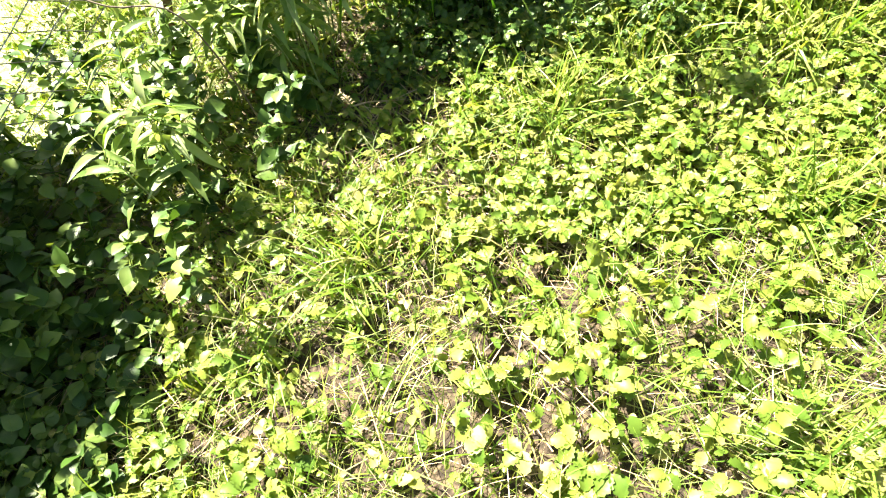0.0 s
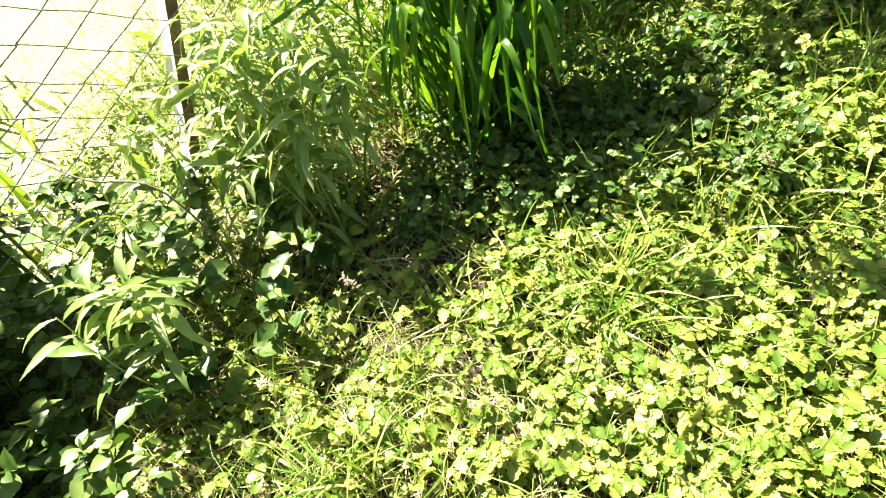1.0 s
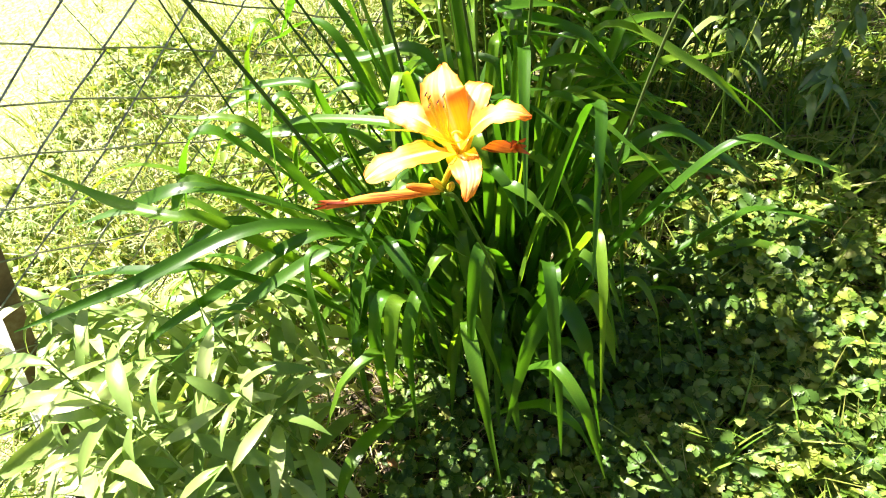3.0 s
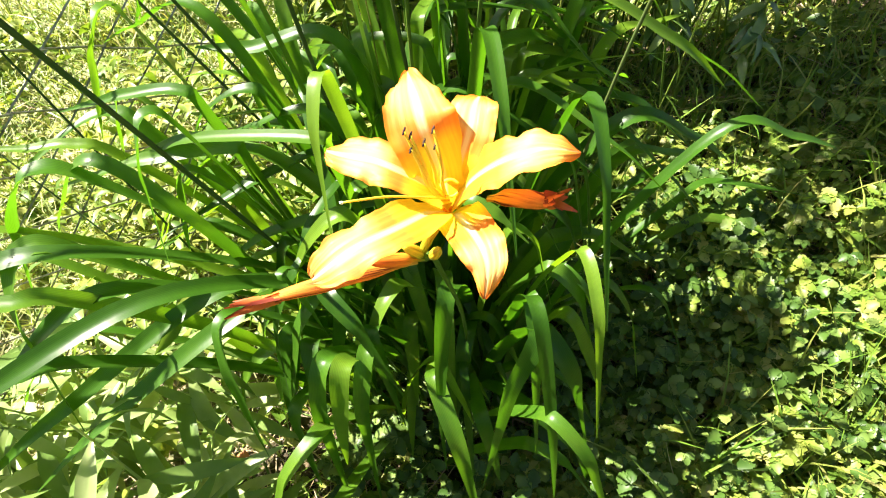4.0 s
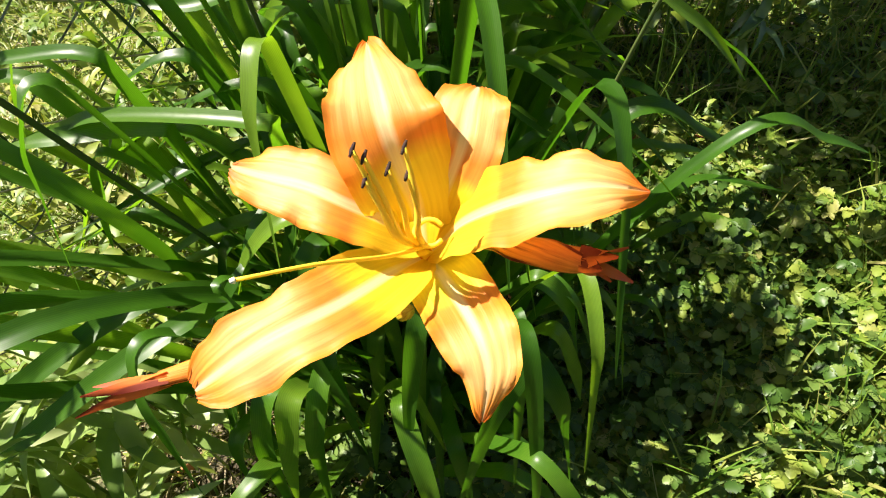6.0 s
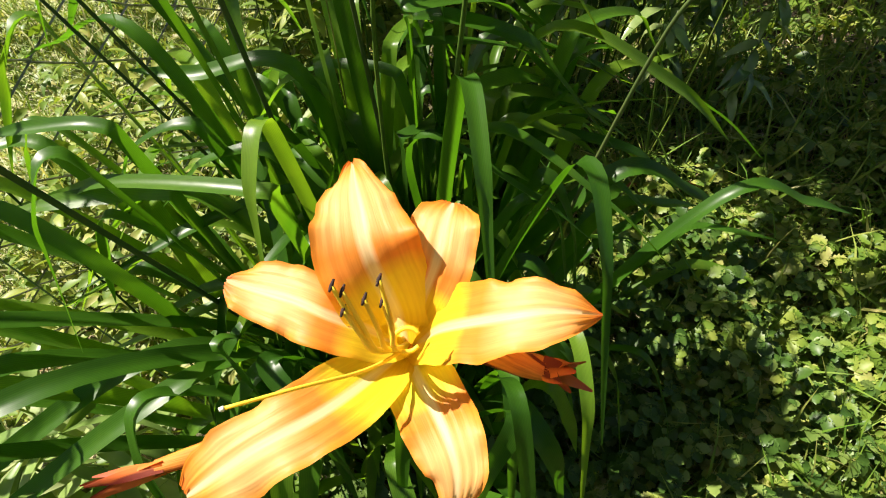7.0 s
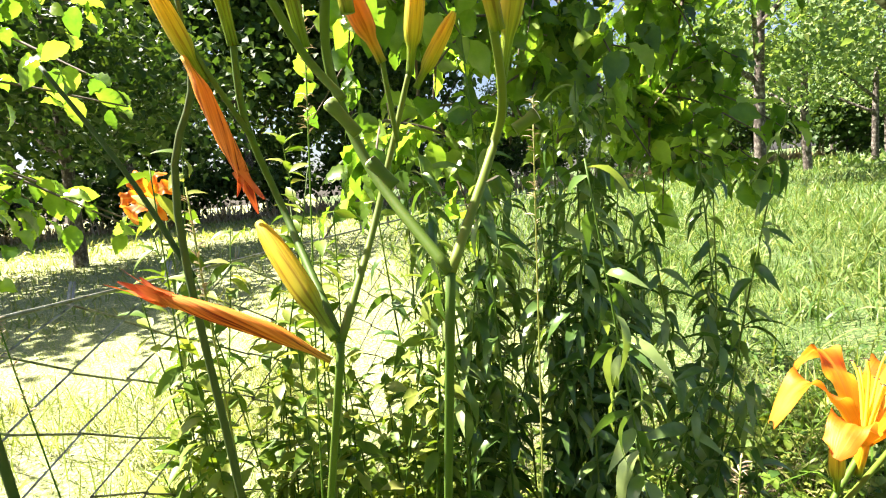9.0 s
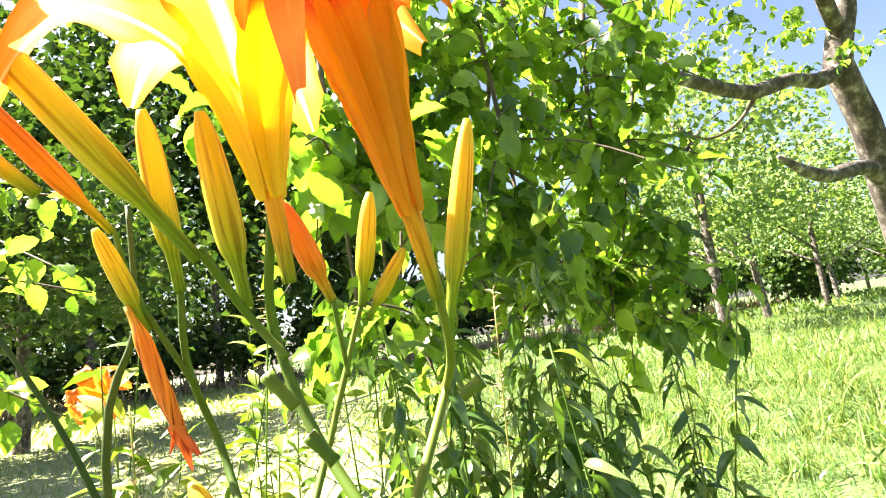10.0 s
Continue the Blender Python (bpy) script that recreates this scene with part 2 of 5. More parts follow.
M_DEAD = foliage("dead_leaf", [(0.0, (0.22, 0.07, 0.03)), (0.6, (0.40, 0.16, 0.06)), (1.0, (0.50, 0.30, 0.14))], glow=0.1, rough=0.7, through_tint=(1, 0.8, 0.5))
# Lit and shaded copies of one petal: the light difference is in the colour.
M_PETAL = petal_material("petal", (0.92, 0.52, 0.18), (0.96, 0.80, 0.45))
M_PETAL_SHADED = petal_material("shaded_petal", (0.76, 0.19, 0.010), (0.85, 0.36, 0.04), (0.86, 0.40, 0.02), (0.70, 0.13, 0.01))
M_FILAMENT = foliage("filament", [(0.0, (0.92, 0.70, 0.04)), (1.0, (0.95, 0.78, 0.08))], glow=0.35, through_tint=(1, 0.9, 0.5))
M_ANTHER = solid("anther", [(0.3, (0.012, 0.005, 0.004)), (0.7, (0.05, 0.018, 0.01))], 0.9, scale=300)
M_STIGMA = solid("stigma", [(0.3, (0.8, 0.75, 0.55)), (0.7, (0.9, 0.85, 0.7))], 0.5, scale=300)
M_BARK = solid("bark", [(0.35, (0.025, 0.019, 0.014)), (0.5, (0.075, 0.06, 0.048)), (0.6, (0.19, 0.17, 0.145)), (0.74, (0.42, 0.42, 0.37))], 0.9, scale=14, bump=0.8, dist=0.02, stretch=(1, 1, 0.8))
M_TWIG = solid("twig_bark", [(0.3, (0.06, 0.045, 0.03)), (0.7, (0.16, 0.12, 0.08))], 0.8, scale=40)
M_WIRE = solid("wire", [(0.35, (0.10, 0.09, 0.075)), (0.6, (0.36, 0.35, 0.33))], 0.38, 0.85, scale=60, bump=0.1)
M_POST = solid("post_steel", [(0.3, (0.07, 0.035, 0.02)), (0.5, (0.14, 0.08, 0.05)), (0.7, (0.24, 0.17, 0.13))], 0.6, 0.1, scale=22, bump=0.3)

# Pale copy of the post steel: sunlight put into the colour.
M_POST_SUNLIT = solid("sunlit_post_steel", [(0.3, (0.70, 0.69, 0.67)), (0.6, (0.86, 0.86, 0.84))], 0.5, 0.0, scale=30, bump=0.1)


def ground_material():
    m, n, l, p, out = material("earth_and_turf")
    tex = n.new("ShaderNodeTexCoord")
    a = n.new("ShaderNodeTexNoise")
    a.inputs["Scale"].default_value = 55
    a.inputs["Detail"].default_value = 8
    b = n.new("ShaderNodeTexNoise")
    b.inputs["Scale"].default_value = 0.6
    b.inputs["Detail"].default_value = 5
    for t in (a, b):
        l.new(tex.outputs["Object"], t.inputs["Vector"])
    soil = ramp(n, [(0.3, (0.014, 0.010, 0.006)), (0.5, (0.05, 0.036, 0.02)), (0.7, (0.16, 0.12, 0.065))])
    turf = ramp(n, [(0.3, (0.10, 0.145, 0.04)), (0.5, (0.26, 0.29, 0.115)), (0.7, (0.48, 0.44, 0.25))])
    l.new(a.outputs["Fac"], soil.inputs[0])
    l.new(a.outputs["Fac"], turf.inputs[0])
    green = ramp(n, [(0.3, (0.028, 0.065, 0.013)), (0.5, (0.078, 0.135, 0.032)), (0.7, (0.16, 0.20, 0.065))])
    l.new(a.outputs["Fac"], green.inputs[0])
    sep = n.new("ShaderNodeSeparateXYZ")
    l.new(tex.outputs["Object"], sep.inputs[0])
    # Soil runs further on the right; its dark tone also stands for shade.
    far = n.new("ShaderNodeMath")
    far.operation = "MULTIPLY_ADD"
    l.new(sep.outputs[1], far.inputs[0])
    far.inputs[1].default_value = 0.8
    far.inputs[2].default_value = -2.2
    near_side = n.new("ShaderNodeMath")
    near_side.operation = "MULTIPLY_ADD"
    l.new(sep.outputs[0], near_side.inputs[0])
    near_side.inputs[1].default_value = -1.5
    l.new(far.outputs[0], near_side.inputs[2])
    deep = n.new("ShaderNodeMath")
    deep.operation = "MULTIPLY_ADD"
    l.new(sep.outputs[1], deep.inputs[0])
    deep.inputs[1].default_value = 0.9
    deep.inputs[2].default_value = -3.0
    most = n.new("ShaderNodeMath")
    most.operation = "MAXIMUM"
    l.new(near_side.outputs[0], most.inputs[0])
    l.new(deep.outputs[0], most.inputs[1])
    add = n.new("ShaderNodeMath")
    add.operation = "ADD"
    add.use_clamp = True
    l.new(most.outputs[0], add.inputs[0])
    l.new(b.outputs["Fac"], add.inputs[1])
    side = n.new("ShaderNodeMath")
    side.operation = "MULTIPLY_ADD"
    l.new(sep.outputs[0], side.inputs[0])
    side.inputs[1].default_value = 0.6
    side.inputs[2].default_value = -0.9
    sadd = n.new("ShaderNodeMath")
    sadd.operation = "ADD"
    sadd.use_clamp = True
    l.new(side.outputs[0], sadd.inputs[0])
    l.new(b.outputs["Fac"], sadd.inputs[1])
    tm = n.new("ShaderNodeMix")
    tm.data_type = "RGBA"
    l.new(sadd.outputs[0], tm.inputs[0])
    l.new(turf.outputs[0], tm.inputs[6])
    l.new(green.outputs[0], tm.inputs[7])
    mx = n.new("ShaderNodeMix")
    mx.data_type = "RGBA"
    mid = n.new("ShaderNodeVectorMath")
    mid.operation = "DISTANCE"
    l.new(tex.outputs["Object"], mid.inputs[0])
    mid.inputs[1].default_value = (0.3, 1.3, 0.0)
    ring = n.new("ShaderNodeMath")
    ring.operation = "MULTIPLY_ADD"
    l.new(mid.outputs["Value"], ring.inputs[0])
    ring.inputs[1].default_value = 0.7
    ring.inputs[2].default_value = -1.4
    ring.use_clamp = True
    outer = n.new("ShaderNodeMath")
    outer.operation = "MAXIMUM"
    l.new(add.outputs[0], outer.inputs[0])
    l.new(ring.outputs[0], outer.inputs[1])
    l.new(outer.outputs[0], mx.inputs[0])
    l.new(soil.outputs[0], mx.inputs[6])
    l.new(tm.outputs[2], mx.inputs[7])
    l.new(mx.outputs[2], p.inputs["Base Color"])
    p.inputs["Roughness"].default_value = 0.95
    bp = n.new("ShaderNodeBump")
    bp.inputs["Strength"].default_value = 0.8
    bp.inputs["Distance"].default_value = 0.03
    l.new(a.outputs["Fac"], bp.inputs["Height"])
    l.new(bp.outputs[0], p.inputs["Normal"])
    return m


M_GROUND = ground_material()


# ---- builders ----
def height(x, y):
    """The lie of the land: a low bank, falling towards the fence, that flattens into a meadow."""
    x, y = np.asarray(x, float), np.asarray(y, float)
    z = np.interp(y, [-30, -1, -0.1, 0.4, 0.8, 1.2, 1.46, 1.92, 2.32, 4, 8, 30, 400], [-0.3, -0.05, 0.02, 0.048, 0.072, 0.103, 0.124, 0.18, 0.235, 0.42, 0.55, 0.70, 3.0])
    z = z + 0.05 * np.clip(x - 0.2, -2.2, 2.2) * np.interp(y, [-6, -2, 2.3, 4], [0, 1, 1, 0])
    return z + 0.012 * np.sin(3.1 * x + 1.3 * y) + 0.008 * np.sin(7.3 * y - 4.1 * x)


def lay(x, y):
    """Places on the bank run square to the fence; they turn back to the meadow's lines behind the clump."""
    k = np.clip((3.2 - y) / 1.0, 0, 1)
    return x + k * (0.129 - 0.0034 * x - 0.0717 * y), y + k * (0.0667 * x + 0.014 * y - 0.126)


def mesh_of(name, verts, faces, mat, smooth=True, uv=None):
    me = bpy.data.meshes.new(name)
    me.from_pydata([tuple(v) for v in verts], [], faces)
    if uv is not None:
        lay = me.uv_layers.new(name="UVMap")
        idx = np.empty(len(me.loops), np.int32)
        me.loops.foreach_get("vertex_index", idx)
        lay.data.foreach_set("uv", np.asarray(uv, np.float32)[idx].ravel())
    if smooth:
        me.polygons.foreach_set("use_smooth", np.ones(len(me.polygons), bool))
    me.materials.append(mat)
    me.update()
    return me


def bulk(name, tv, tf, mats, locs, mat):
    """One mesh from many turned copies of a small template of quads."""
    tv, tf = np.asarray(tv, float), np.asarray(tf, int)
    n, k, q = len(locs), len(tv), len(tf)
    v = np.einsum("nij,kj->nki", mats, tv) + locs[:, None, :]
    f = (tf[None] + (np.arange(n) * k)[:, None, None]).reshape(-1)
    me = bpy.data.meshes.new(name)
    me.vertices.add(n * k)
    me.vertices.foreach_set("co", v.astype(np.float32).ravel())
    me.loops.add(n * q * 4)
    me.loops.foreach_set("vertex_index", f.astype(np.int32))
    me.polygons.add(n * q)
    me.polygons.foreach_set("loop_start", np.arange(0, n * q * 4, 4, dtype=np.int32))
    me.polygons.foreach_set("use_smooth", np.ones(n * q, bool))
    me.materials.append(mat)
    me.update(calc_edges=True)
    me.validate()
    return me


def joined(name, pieces, mat):
    """One mesh from several (template, faces, mats, locs) sets."""
    vs, fs, off = [], [], 0
    for tv, tf, mats, locs in pieces:
        tv, tf = np.asarray(tv, float), np.asarray(tf, int)
        v = (np.einsum("nij,kj->nki", mats, tv) + locs[:, None, :]).reshape(-1, 3)
        f = (tf[None] + (np.arange(len(locs)) * len(tv))[:, None, None]).reshape(-1, 4) + off
        vs.append(v)
        fs.append(f)
        off += len(v)
    v, f = np.concatenate(vs), np.concatenate(fs)
    return bulk(name, v, f, np.eye(3)[None], np.zeros((1, 3)), mat)


def part(name, me, parent=None, label=""):
    ob = new(name, me)
    if parent is not None:
        ob.parent = parent
    if label:
        ob["label"] = label
    return ob


def rot(yaw, pitch, roll, size):
    """Turn matrices: +Y is the leaf's way, pitched up, turned round z; scaled."""
    cy, sy, cp, sp, cr, sr = np.cos(yaw), np.sin(yaw), np.cos(pitch), np.sin(pitch), np.cos(roll), np.sin(roll)
    z, o = np.zeros_like(cy), np.ones_like(cy)
    rz = np.stack([cy, -sy, z, sy, cy, z, z, z, o], -1).reshape(-1, 3, 3)
    rx = np.stack([o, z, z, z, cp, -sp, z, sp, cp], -1).reshape(-1, 3, 3)
    ry = np.stack([cr, z, sr, z, o, z, -sr, z, cr], -1).reshape(-1, 3, 3)
    return rz @ rx @ ry * np.asarray(size)[:, None, None]


def leaf_shape(profile, fold=0.25, bend=0.3, wave=0.0):
    """A unit leaf along +Y: half-widths along its length, folded at the midrib and bent down."""
    n = len(profile)
    v, f = [], []
    for i, w in enumerate(profile):
        t = i / (n - 1)
        y, zc = t * (1 - 0.25 * bend * t), -bend * t * t * 0.6
        e = wave * (1 if i % 2 else -1)
        v += [(-w, y, zc + fold * w + e), (0, y, zc), (w, y, zc + fold * w - e)]
    for i in range(n - 1):
        a = 3 * i
        f += [(a, a + 1, a + 4, a + 3), (a + 1, a + 2, a + 5, a + 4)]
    return v, f


OVATE = leaf_shape([0.02, 0.24, 0.34, 0.30, 0.17, 0.01], 0.25, 0.35, 0.012)
ROUND = leaf_shape([0.03, 0.17, 0.28, 0.24, 0.37, 0.29, 0.35, 0.22, 0.24, 0.02], 0.45, 0.4, 0.025)
FARLEAF = leaf_shape([0.10, 0.42, 0.06], 0.4, 0.4)
APPLE = leaf_shape([0.012, 0.11, 0.19, 0.24, 0.27, 0.275, 0.26, 0.22, 0.155, 0.08, 0.004], 0.45, 0.55, 0.03)
LANCE = leaf_shape([0.010, 0.05, 0.078, 0.082, 0.07, 0.042, 0.003], 0.4, 0.85, 0.004)
LEAFLET = leaf_shape([0.015, 0.13, 0.18, 0.15, 0.08, 0.004], 0.35, 0.5, 0.01)
BROADLANCE = leaf_shape([0.012, 0.085, 0.118, 0.112, 0.085, 0.045, 0.003], 0.4, 1.0, 0.008)


def three(shape, spread=1.15):
    """Three leaflets on one stalk."""
    v, f = [], []
    for k, a in enumerate((-spread, 0.0, spread)):
        c, s, off = math.cos(a), math.sin(a), len(v)
        v += [(c * x - s * y, s * x + c * y, z) for x, y, z in shape[0]]
        f += [tuple(i + off for i in q) for q in shape[1]]
    return v, f


TRIFOLIATE = three(ROUND)


def blade_shape(bend, w=0.02, n=6):
    """A unit grass blade: rises along +Z and bows towards +Y."""
    v, f = [], []
    for i in range(n):
        t = i / (n - 1)
        a = bend * t
        y = math.sin(a) * t * 0.9
        z = t * math.cos(a * 0.9)
        ww = w * (1 - t ** 2) + 0.0006
        v += [(-ww, y, z), (ww, y, z)]
    for i in range(n - 1):
        a = 2 * i
        f.append((a, a + 1, a + 3, a + 2))
    return v, f


BLADES = [blade_shape(0.3), blade_shape(0.9), blade_shape(1.6), blade_shape(2.1)]
STUBS = [blade_shape(0.3, n=3), blade_shape(0.9, n=3), blade_shape(1.6, n=3), blade_shape(2.0, n=3)]


def grass_pieces(x, y, length, spread=0.35, wide=1.0, kinds=None):
    """Blades at the given places, in four bends."""
    n = len(x)
    kind = rng.integers(0, 4, n)
    m = rot(rng.uniform(0, 6.28, n), rng.normal(0, spread, n), rng.normal(0, spread, n), length)
    m[:, :, 0] *= wide
    loc = np.stack([x, y, height(x, y) - 0.005], -1)
    kinds = kinds or BLADES
    return [(*kinds[k], m[kind == k], loc[kind == k]) for k in range(4) if (kind == k).any()]


def spline(points, n=14):
    """Smooth line through a few points."""
    p = [np.array(q, float) for q in points]
    p = [2 * p[0] - p[1]] + p + [2 * p[-1] - p[-2]]
    out = []
    segs = len(p) - 3
    for s in range(segs):
        a, b, c, d = p[s:s + 4]
        k = max(2, n // segs)
        for i in range(k + (s == segs - 1)):
            t = i / k
            out.append(0.5 * (2 * b + (c - a) * t + (2 * a - 5 * b + 4 * c - d) * t * t + (3 * b - a - 3 * c + d) * t ** 3))
    return np.array(out)


def tube(name, points, radii, mat, sides=8, n=16, smooth_line=True):
    """A tapering tube along a line; radii are spread evenly along it."""
    c = spline(points, n) if smooth_line else np.array(points, float)
    r = np.interp(np.linspace(0, 1, len(c)), np.linspace(0, 1, len(radii)), radii)
    t = np.gradient(c, axis=0)
    t /= np.linalg.norm(t, axis=1)[:, None] + 1e-9
    ref = np.array([0.31, 0.17, 0.93]) if abs(t[0][2]) < 0.8 else np.array([0.9, 0.4, 0.1])
    u = np.cross(t, ref)
    u /= np.linalg.norm(u, axis=1)[:, None]
    w = np.cross(t, u)
    v, f, uv = [], [], []
    for i in range(len(c)):
        for k in range(sides):
            a = 2 * math.pi * k / sides
            uv.append((2 * min(k, sides - k) / sides, i / (len(c) - 1)))
            v.append(c[i] + r[i] * (math.cos(a) * u[i] + math.sin(a) * w[i]))
    for i in range(len(c) - 1):
        for k in range(sides):
            f.append((i * sides + k, i * sides + (k + 1) % sides, (i + 1) * sides + (k + 1) % sides, (i + 1) * sides + k))
    f += [tuple(range(sides))[::-1], tuple((len(c) - 1) * sides + k for k in range(sides))]
    return mesh_of(name, v, f, mat, uv=uv)


def ribbon(name, points, width, mat, side=None, fold=0.3, n=18, twist=0.0, wave=0.0, phase=0.0):
    """A keeled strap along a line: base to tip."""
    c = spline(points, n)
    t = np.gradient(c, axis=0)
    t /= np.linalg.norm(t, axis=1)[:, None] + 1e-9
    chord = c[-1] - c[0]
    s0 = np.cross(chord, (0, 0, 1.0)) if side is None else np.array(side, float)
    if np.linalg.norm(s0) < 1e-4:
        s0 = np.array([1.0, 0, 0])
    v, f, uv = [], [], []
    m = len(c)
    for i in range(m):
        q = i / (m - 1)
        s = s0 - t[i] * (s0 @ t[i])
        s /= np.linalg.norm(s) + 1e-9
        nn = np.cross(s, t[i])
        a = twist * q
        s, nn = math.cos(a) * s + math.sin(a) * nn, math.cos(a) * nn - math.sin(a) * s
        w = 0.5 * width * min(1.0, 0.6 + 1.6 * q) * (1 - max(0, (q - 0.45) / 0.55) ** 2.2) + 0.0006
        for k, o in enumerate((-1, -0.5, 0, 0.5, 1)):
            v.append(c[i] + s * w * (o + 0.25 * wave * math.sin(7 * q + phase)) + nn * w * (fold * abs(o) + wave * o * math.sin(11 * q + phase)))
            uv.append((k / 4, q))
    for i in range(m - 1):
        for k in range(4):
            a = 5 * i + k
            f.append((a, a + 1, a + 6, a + 5))
    return mesh_of(name, v, f, mat, uv=uv)


# ---- ground ----
def ground():
    xs = np.concatenate([np.linspace(-400, -14, 22), np.linspace(-12, -2, 24), np.linspace(-1.9, 2.4, 60), np.linspace(2.6, 14, 26), np.linspace(16, 400, 22)])
    ys = np.concatenate([np.linspace(-60, -2, 14), np.linspace(-1.8, 4, 80), np.linspace(4.2, 16, 40), np.linspace(18, 400, 30)])
    X, Y = np.meshgrid(xs, ys)
    Z = height(X, Y)
    near = np.exp(-((X / 3) ** 2 + ((Y - 1.2) / 3) ** 2))
    Z += near * rng.normal(0, 0.004, Z.shape)
    v = np.stack([X, Y, Z], -1).reshape(-1, 3)
    w = len(xs)
    f = [(j * w + i, j * w + i + 1, (j + 1) * w + i + 1, (j + 1) * w + i) for j in range(len(ys) - 1) for i in range(w - 1)]
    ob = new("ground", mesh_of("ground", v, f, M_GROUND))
    tagged(ob, "soil bank, darkened for shade, with dry litter rising to meadow turf", "ground", kind="structure")


ground()


def clumped(n, x0, x1, y0, y1, seed, power=1.0):
    """Places in a rectangle, gathered in patches."""
    r = np.random.default_rng(seed)
    out = []
    while len(out) < n:
        x, y = r.uniform(x0, x1), r.uniform(y0, y1)
        d = 0.5 + 0.5 * noise.noise((x * 2.3 + seed, y * 2.3, 0.3)) + 0.35 * noise.noise((x * 7.1, y * 7.1 + seed, 1.7))
        if r.random() < max(0.04, d) ** power:
            out.append((x, y))
    a = np.array(out)
    return lay(a[:, 0], a[:, 1])


def ground_cover():
    n = 10000
    x, y = clumped(n, -1.5, 2.0, -0.1, 3.3, 3, 1.2)
    m = rot(rng.uniform(0, 6.28, n), rng.normal(0.12, 0.42, n), rng.normal(0, 0.42, n), 0.012 + 0.034 * rng.random(n) ** 1.6)
    loc = np.stack([x, y, height(x, y) + rng.uniform(0.015, 0.095, n)], -1)
    ob = new("ground_cover", joined("ground_cover", [(*TRIFOLIATE, m, loc)], M_COVER))
    tagged(ob, "sunlit mat of three-part weed leaves over the bank", "ground cover", kind="stuff")
    n = 3400
    x, y = clumped(n, 0.15, 1.5, 1.05, 1.85, 19, 0.8)
    m = rot(rng.uniform(0, 6.28, n), rng.normal(0.12, 0.3, n), rng.normal(0, 0.3, n), 0.011 + 0.022 * rng.random(n) ** 1.6)
    loc = np.stack([x, y, height(x, y) + rng.uniform(0.02, 0.10, n)], -1)
    ob = new("weed_patch", joined("weed_patch", [(*TRIFOLIATE, m, loc)], M_COVER))
    tagged(ob, "thick patch of three-part weed leaves before the daylilies", "ground cover", kind="stuff")
    n = 5200
    x, y = clumped(n, -1.5, 2.0, -0.1, 3.3, 11, 1.6)
    m = rot(rng.uniform(0, 6.28, n), rng.normal(0.1, 0.35, n), rng.normal(0, 0.35, n), rng.uniform(0.014, 0.034, n))
    loc = np.stack([x, y, height(x, y) + rng.uniform(0.01, 0.06, n)], -1)
    ob = new("small_weeds", joined("small_weeds", [(*OVATE, m, loc)], M_COVER))
    tagged(ob, "small oval weed leaves between the ground cover", "weeds", kind="stuff")


    n = 1900
    x, y = clumped(n, 0.55, 1.4, 1.7, 2.35, 17, 1.0)
    m = rot(rng.uniform(0, 6.28, n), rng.normal(0.1, 0.35, n), rng.normal(0, 0.35, n), rng.uniform(0.014, 0.034, n))
    loc = np.stack([x, y, height(x, y) + rng.uniform(0.03, 0.14, n)], -1)
    # Clover-like weeds in the lighter cover green, laid as a sunlit patch.
    ob = new("clover_weeds", joined("clover_weeds", [(*TRIFOLIATE, m, loc)], M_COVER))
    tagged(ob, "light green clover-like weeds beside the daylilies", "weeds", kind="stuff")
    n = 2200
    x, y = clumped(n, -0.6, 0.05, 2.08, 2.85, 37, 1.0)
    m = rot(rng.uniform(0, 6.28, n), rng.normal(0.1, 0.4, n), rng.normal(0, 0.4, n), rng.uniform(0.03, 0.06, n))
    loc = np.stack([x, y, height(x, y) + rng.uniform(0.04, 0.26, n)], -1)
    ob = new("fence_weeds", joined("fence_weeds", [(*LEAFLET, m, loc)], M_COVER))
    tagged(ob, "sunlit yellow-green weeds between fence and daylilies", "weeds", kind="stuff")
    n = 2600
    x, y = clumped(n, -1.3, -0.55, 0.0, 0.95, 29, 0.9)
    m = rot(rng.uniform(0, 6.28, n), rng.normal(0.1, 0.35, n), rng.normal(0, 0.35, n), rng.uniform(0.02, 0.055, n))
    loc = np.stack([x, y, height(x, y) + rng.uniform(0.02, 0.10, n)], -1)
    ob = new("bank_weeds", joined("bank_weeds", [(*OVATE, m, loc)], M_BUSH))
    tagged(ob, "dark leafy weeds in the shade beside the fence", "weeds", kind="stuff")
    n = 2000
    x, y = clumped(n, -0.12, 0.85, 1.6, 2.2, 57, 0.7)
    m = rot(rng.uniform(0, 6.28, n), rng.normal(0.05, 0.4, n), rng.normal(0, 0.4, n), 0.012 + 0.022 * rng.random(n) ** 1.5)
    loc = np.stack([x, y, height(x, y) + rng.uniform(0.02, 0.17, n)], -1)
    # Same leaf shape as the cover, in dark green to paint the clump's shade.
    ob = new("clump_weeds", joined("clump_weeds", [(*TRIFOLIATE, m, loc)], M_BUSH))
    tagged(ob, "three-part leaves, darkened for shade, crowding the foot of the daylilies", "weeds", kind="stuff")
    n = 1500
    x, y = clumped(n, 0.3, 2.6, 1.75, 3.6, 15, 1.4)
    m = rot(rng.uniform(0, 6.28, n), rng.normal(0.1, 0.35, n), rng.normal(0, 0.35, n), rng.uniform(0.015, 0.042, n))
    loc = np.stack([x, y, height(x, y) + rng.uniform(0.02, 0.14, n)], -1)
    # The dark leaf colour makes up for shade missing here.
    ob = new("shade_weeds", joined("shade_weeds", [(*OVATE, m, loc)], M_BUSH))
    tagged(ob, "weeds in the shade of the bush, coloured dark to deepen it", "weeds", kind="stuff")


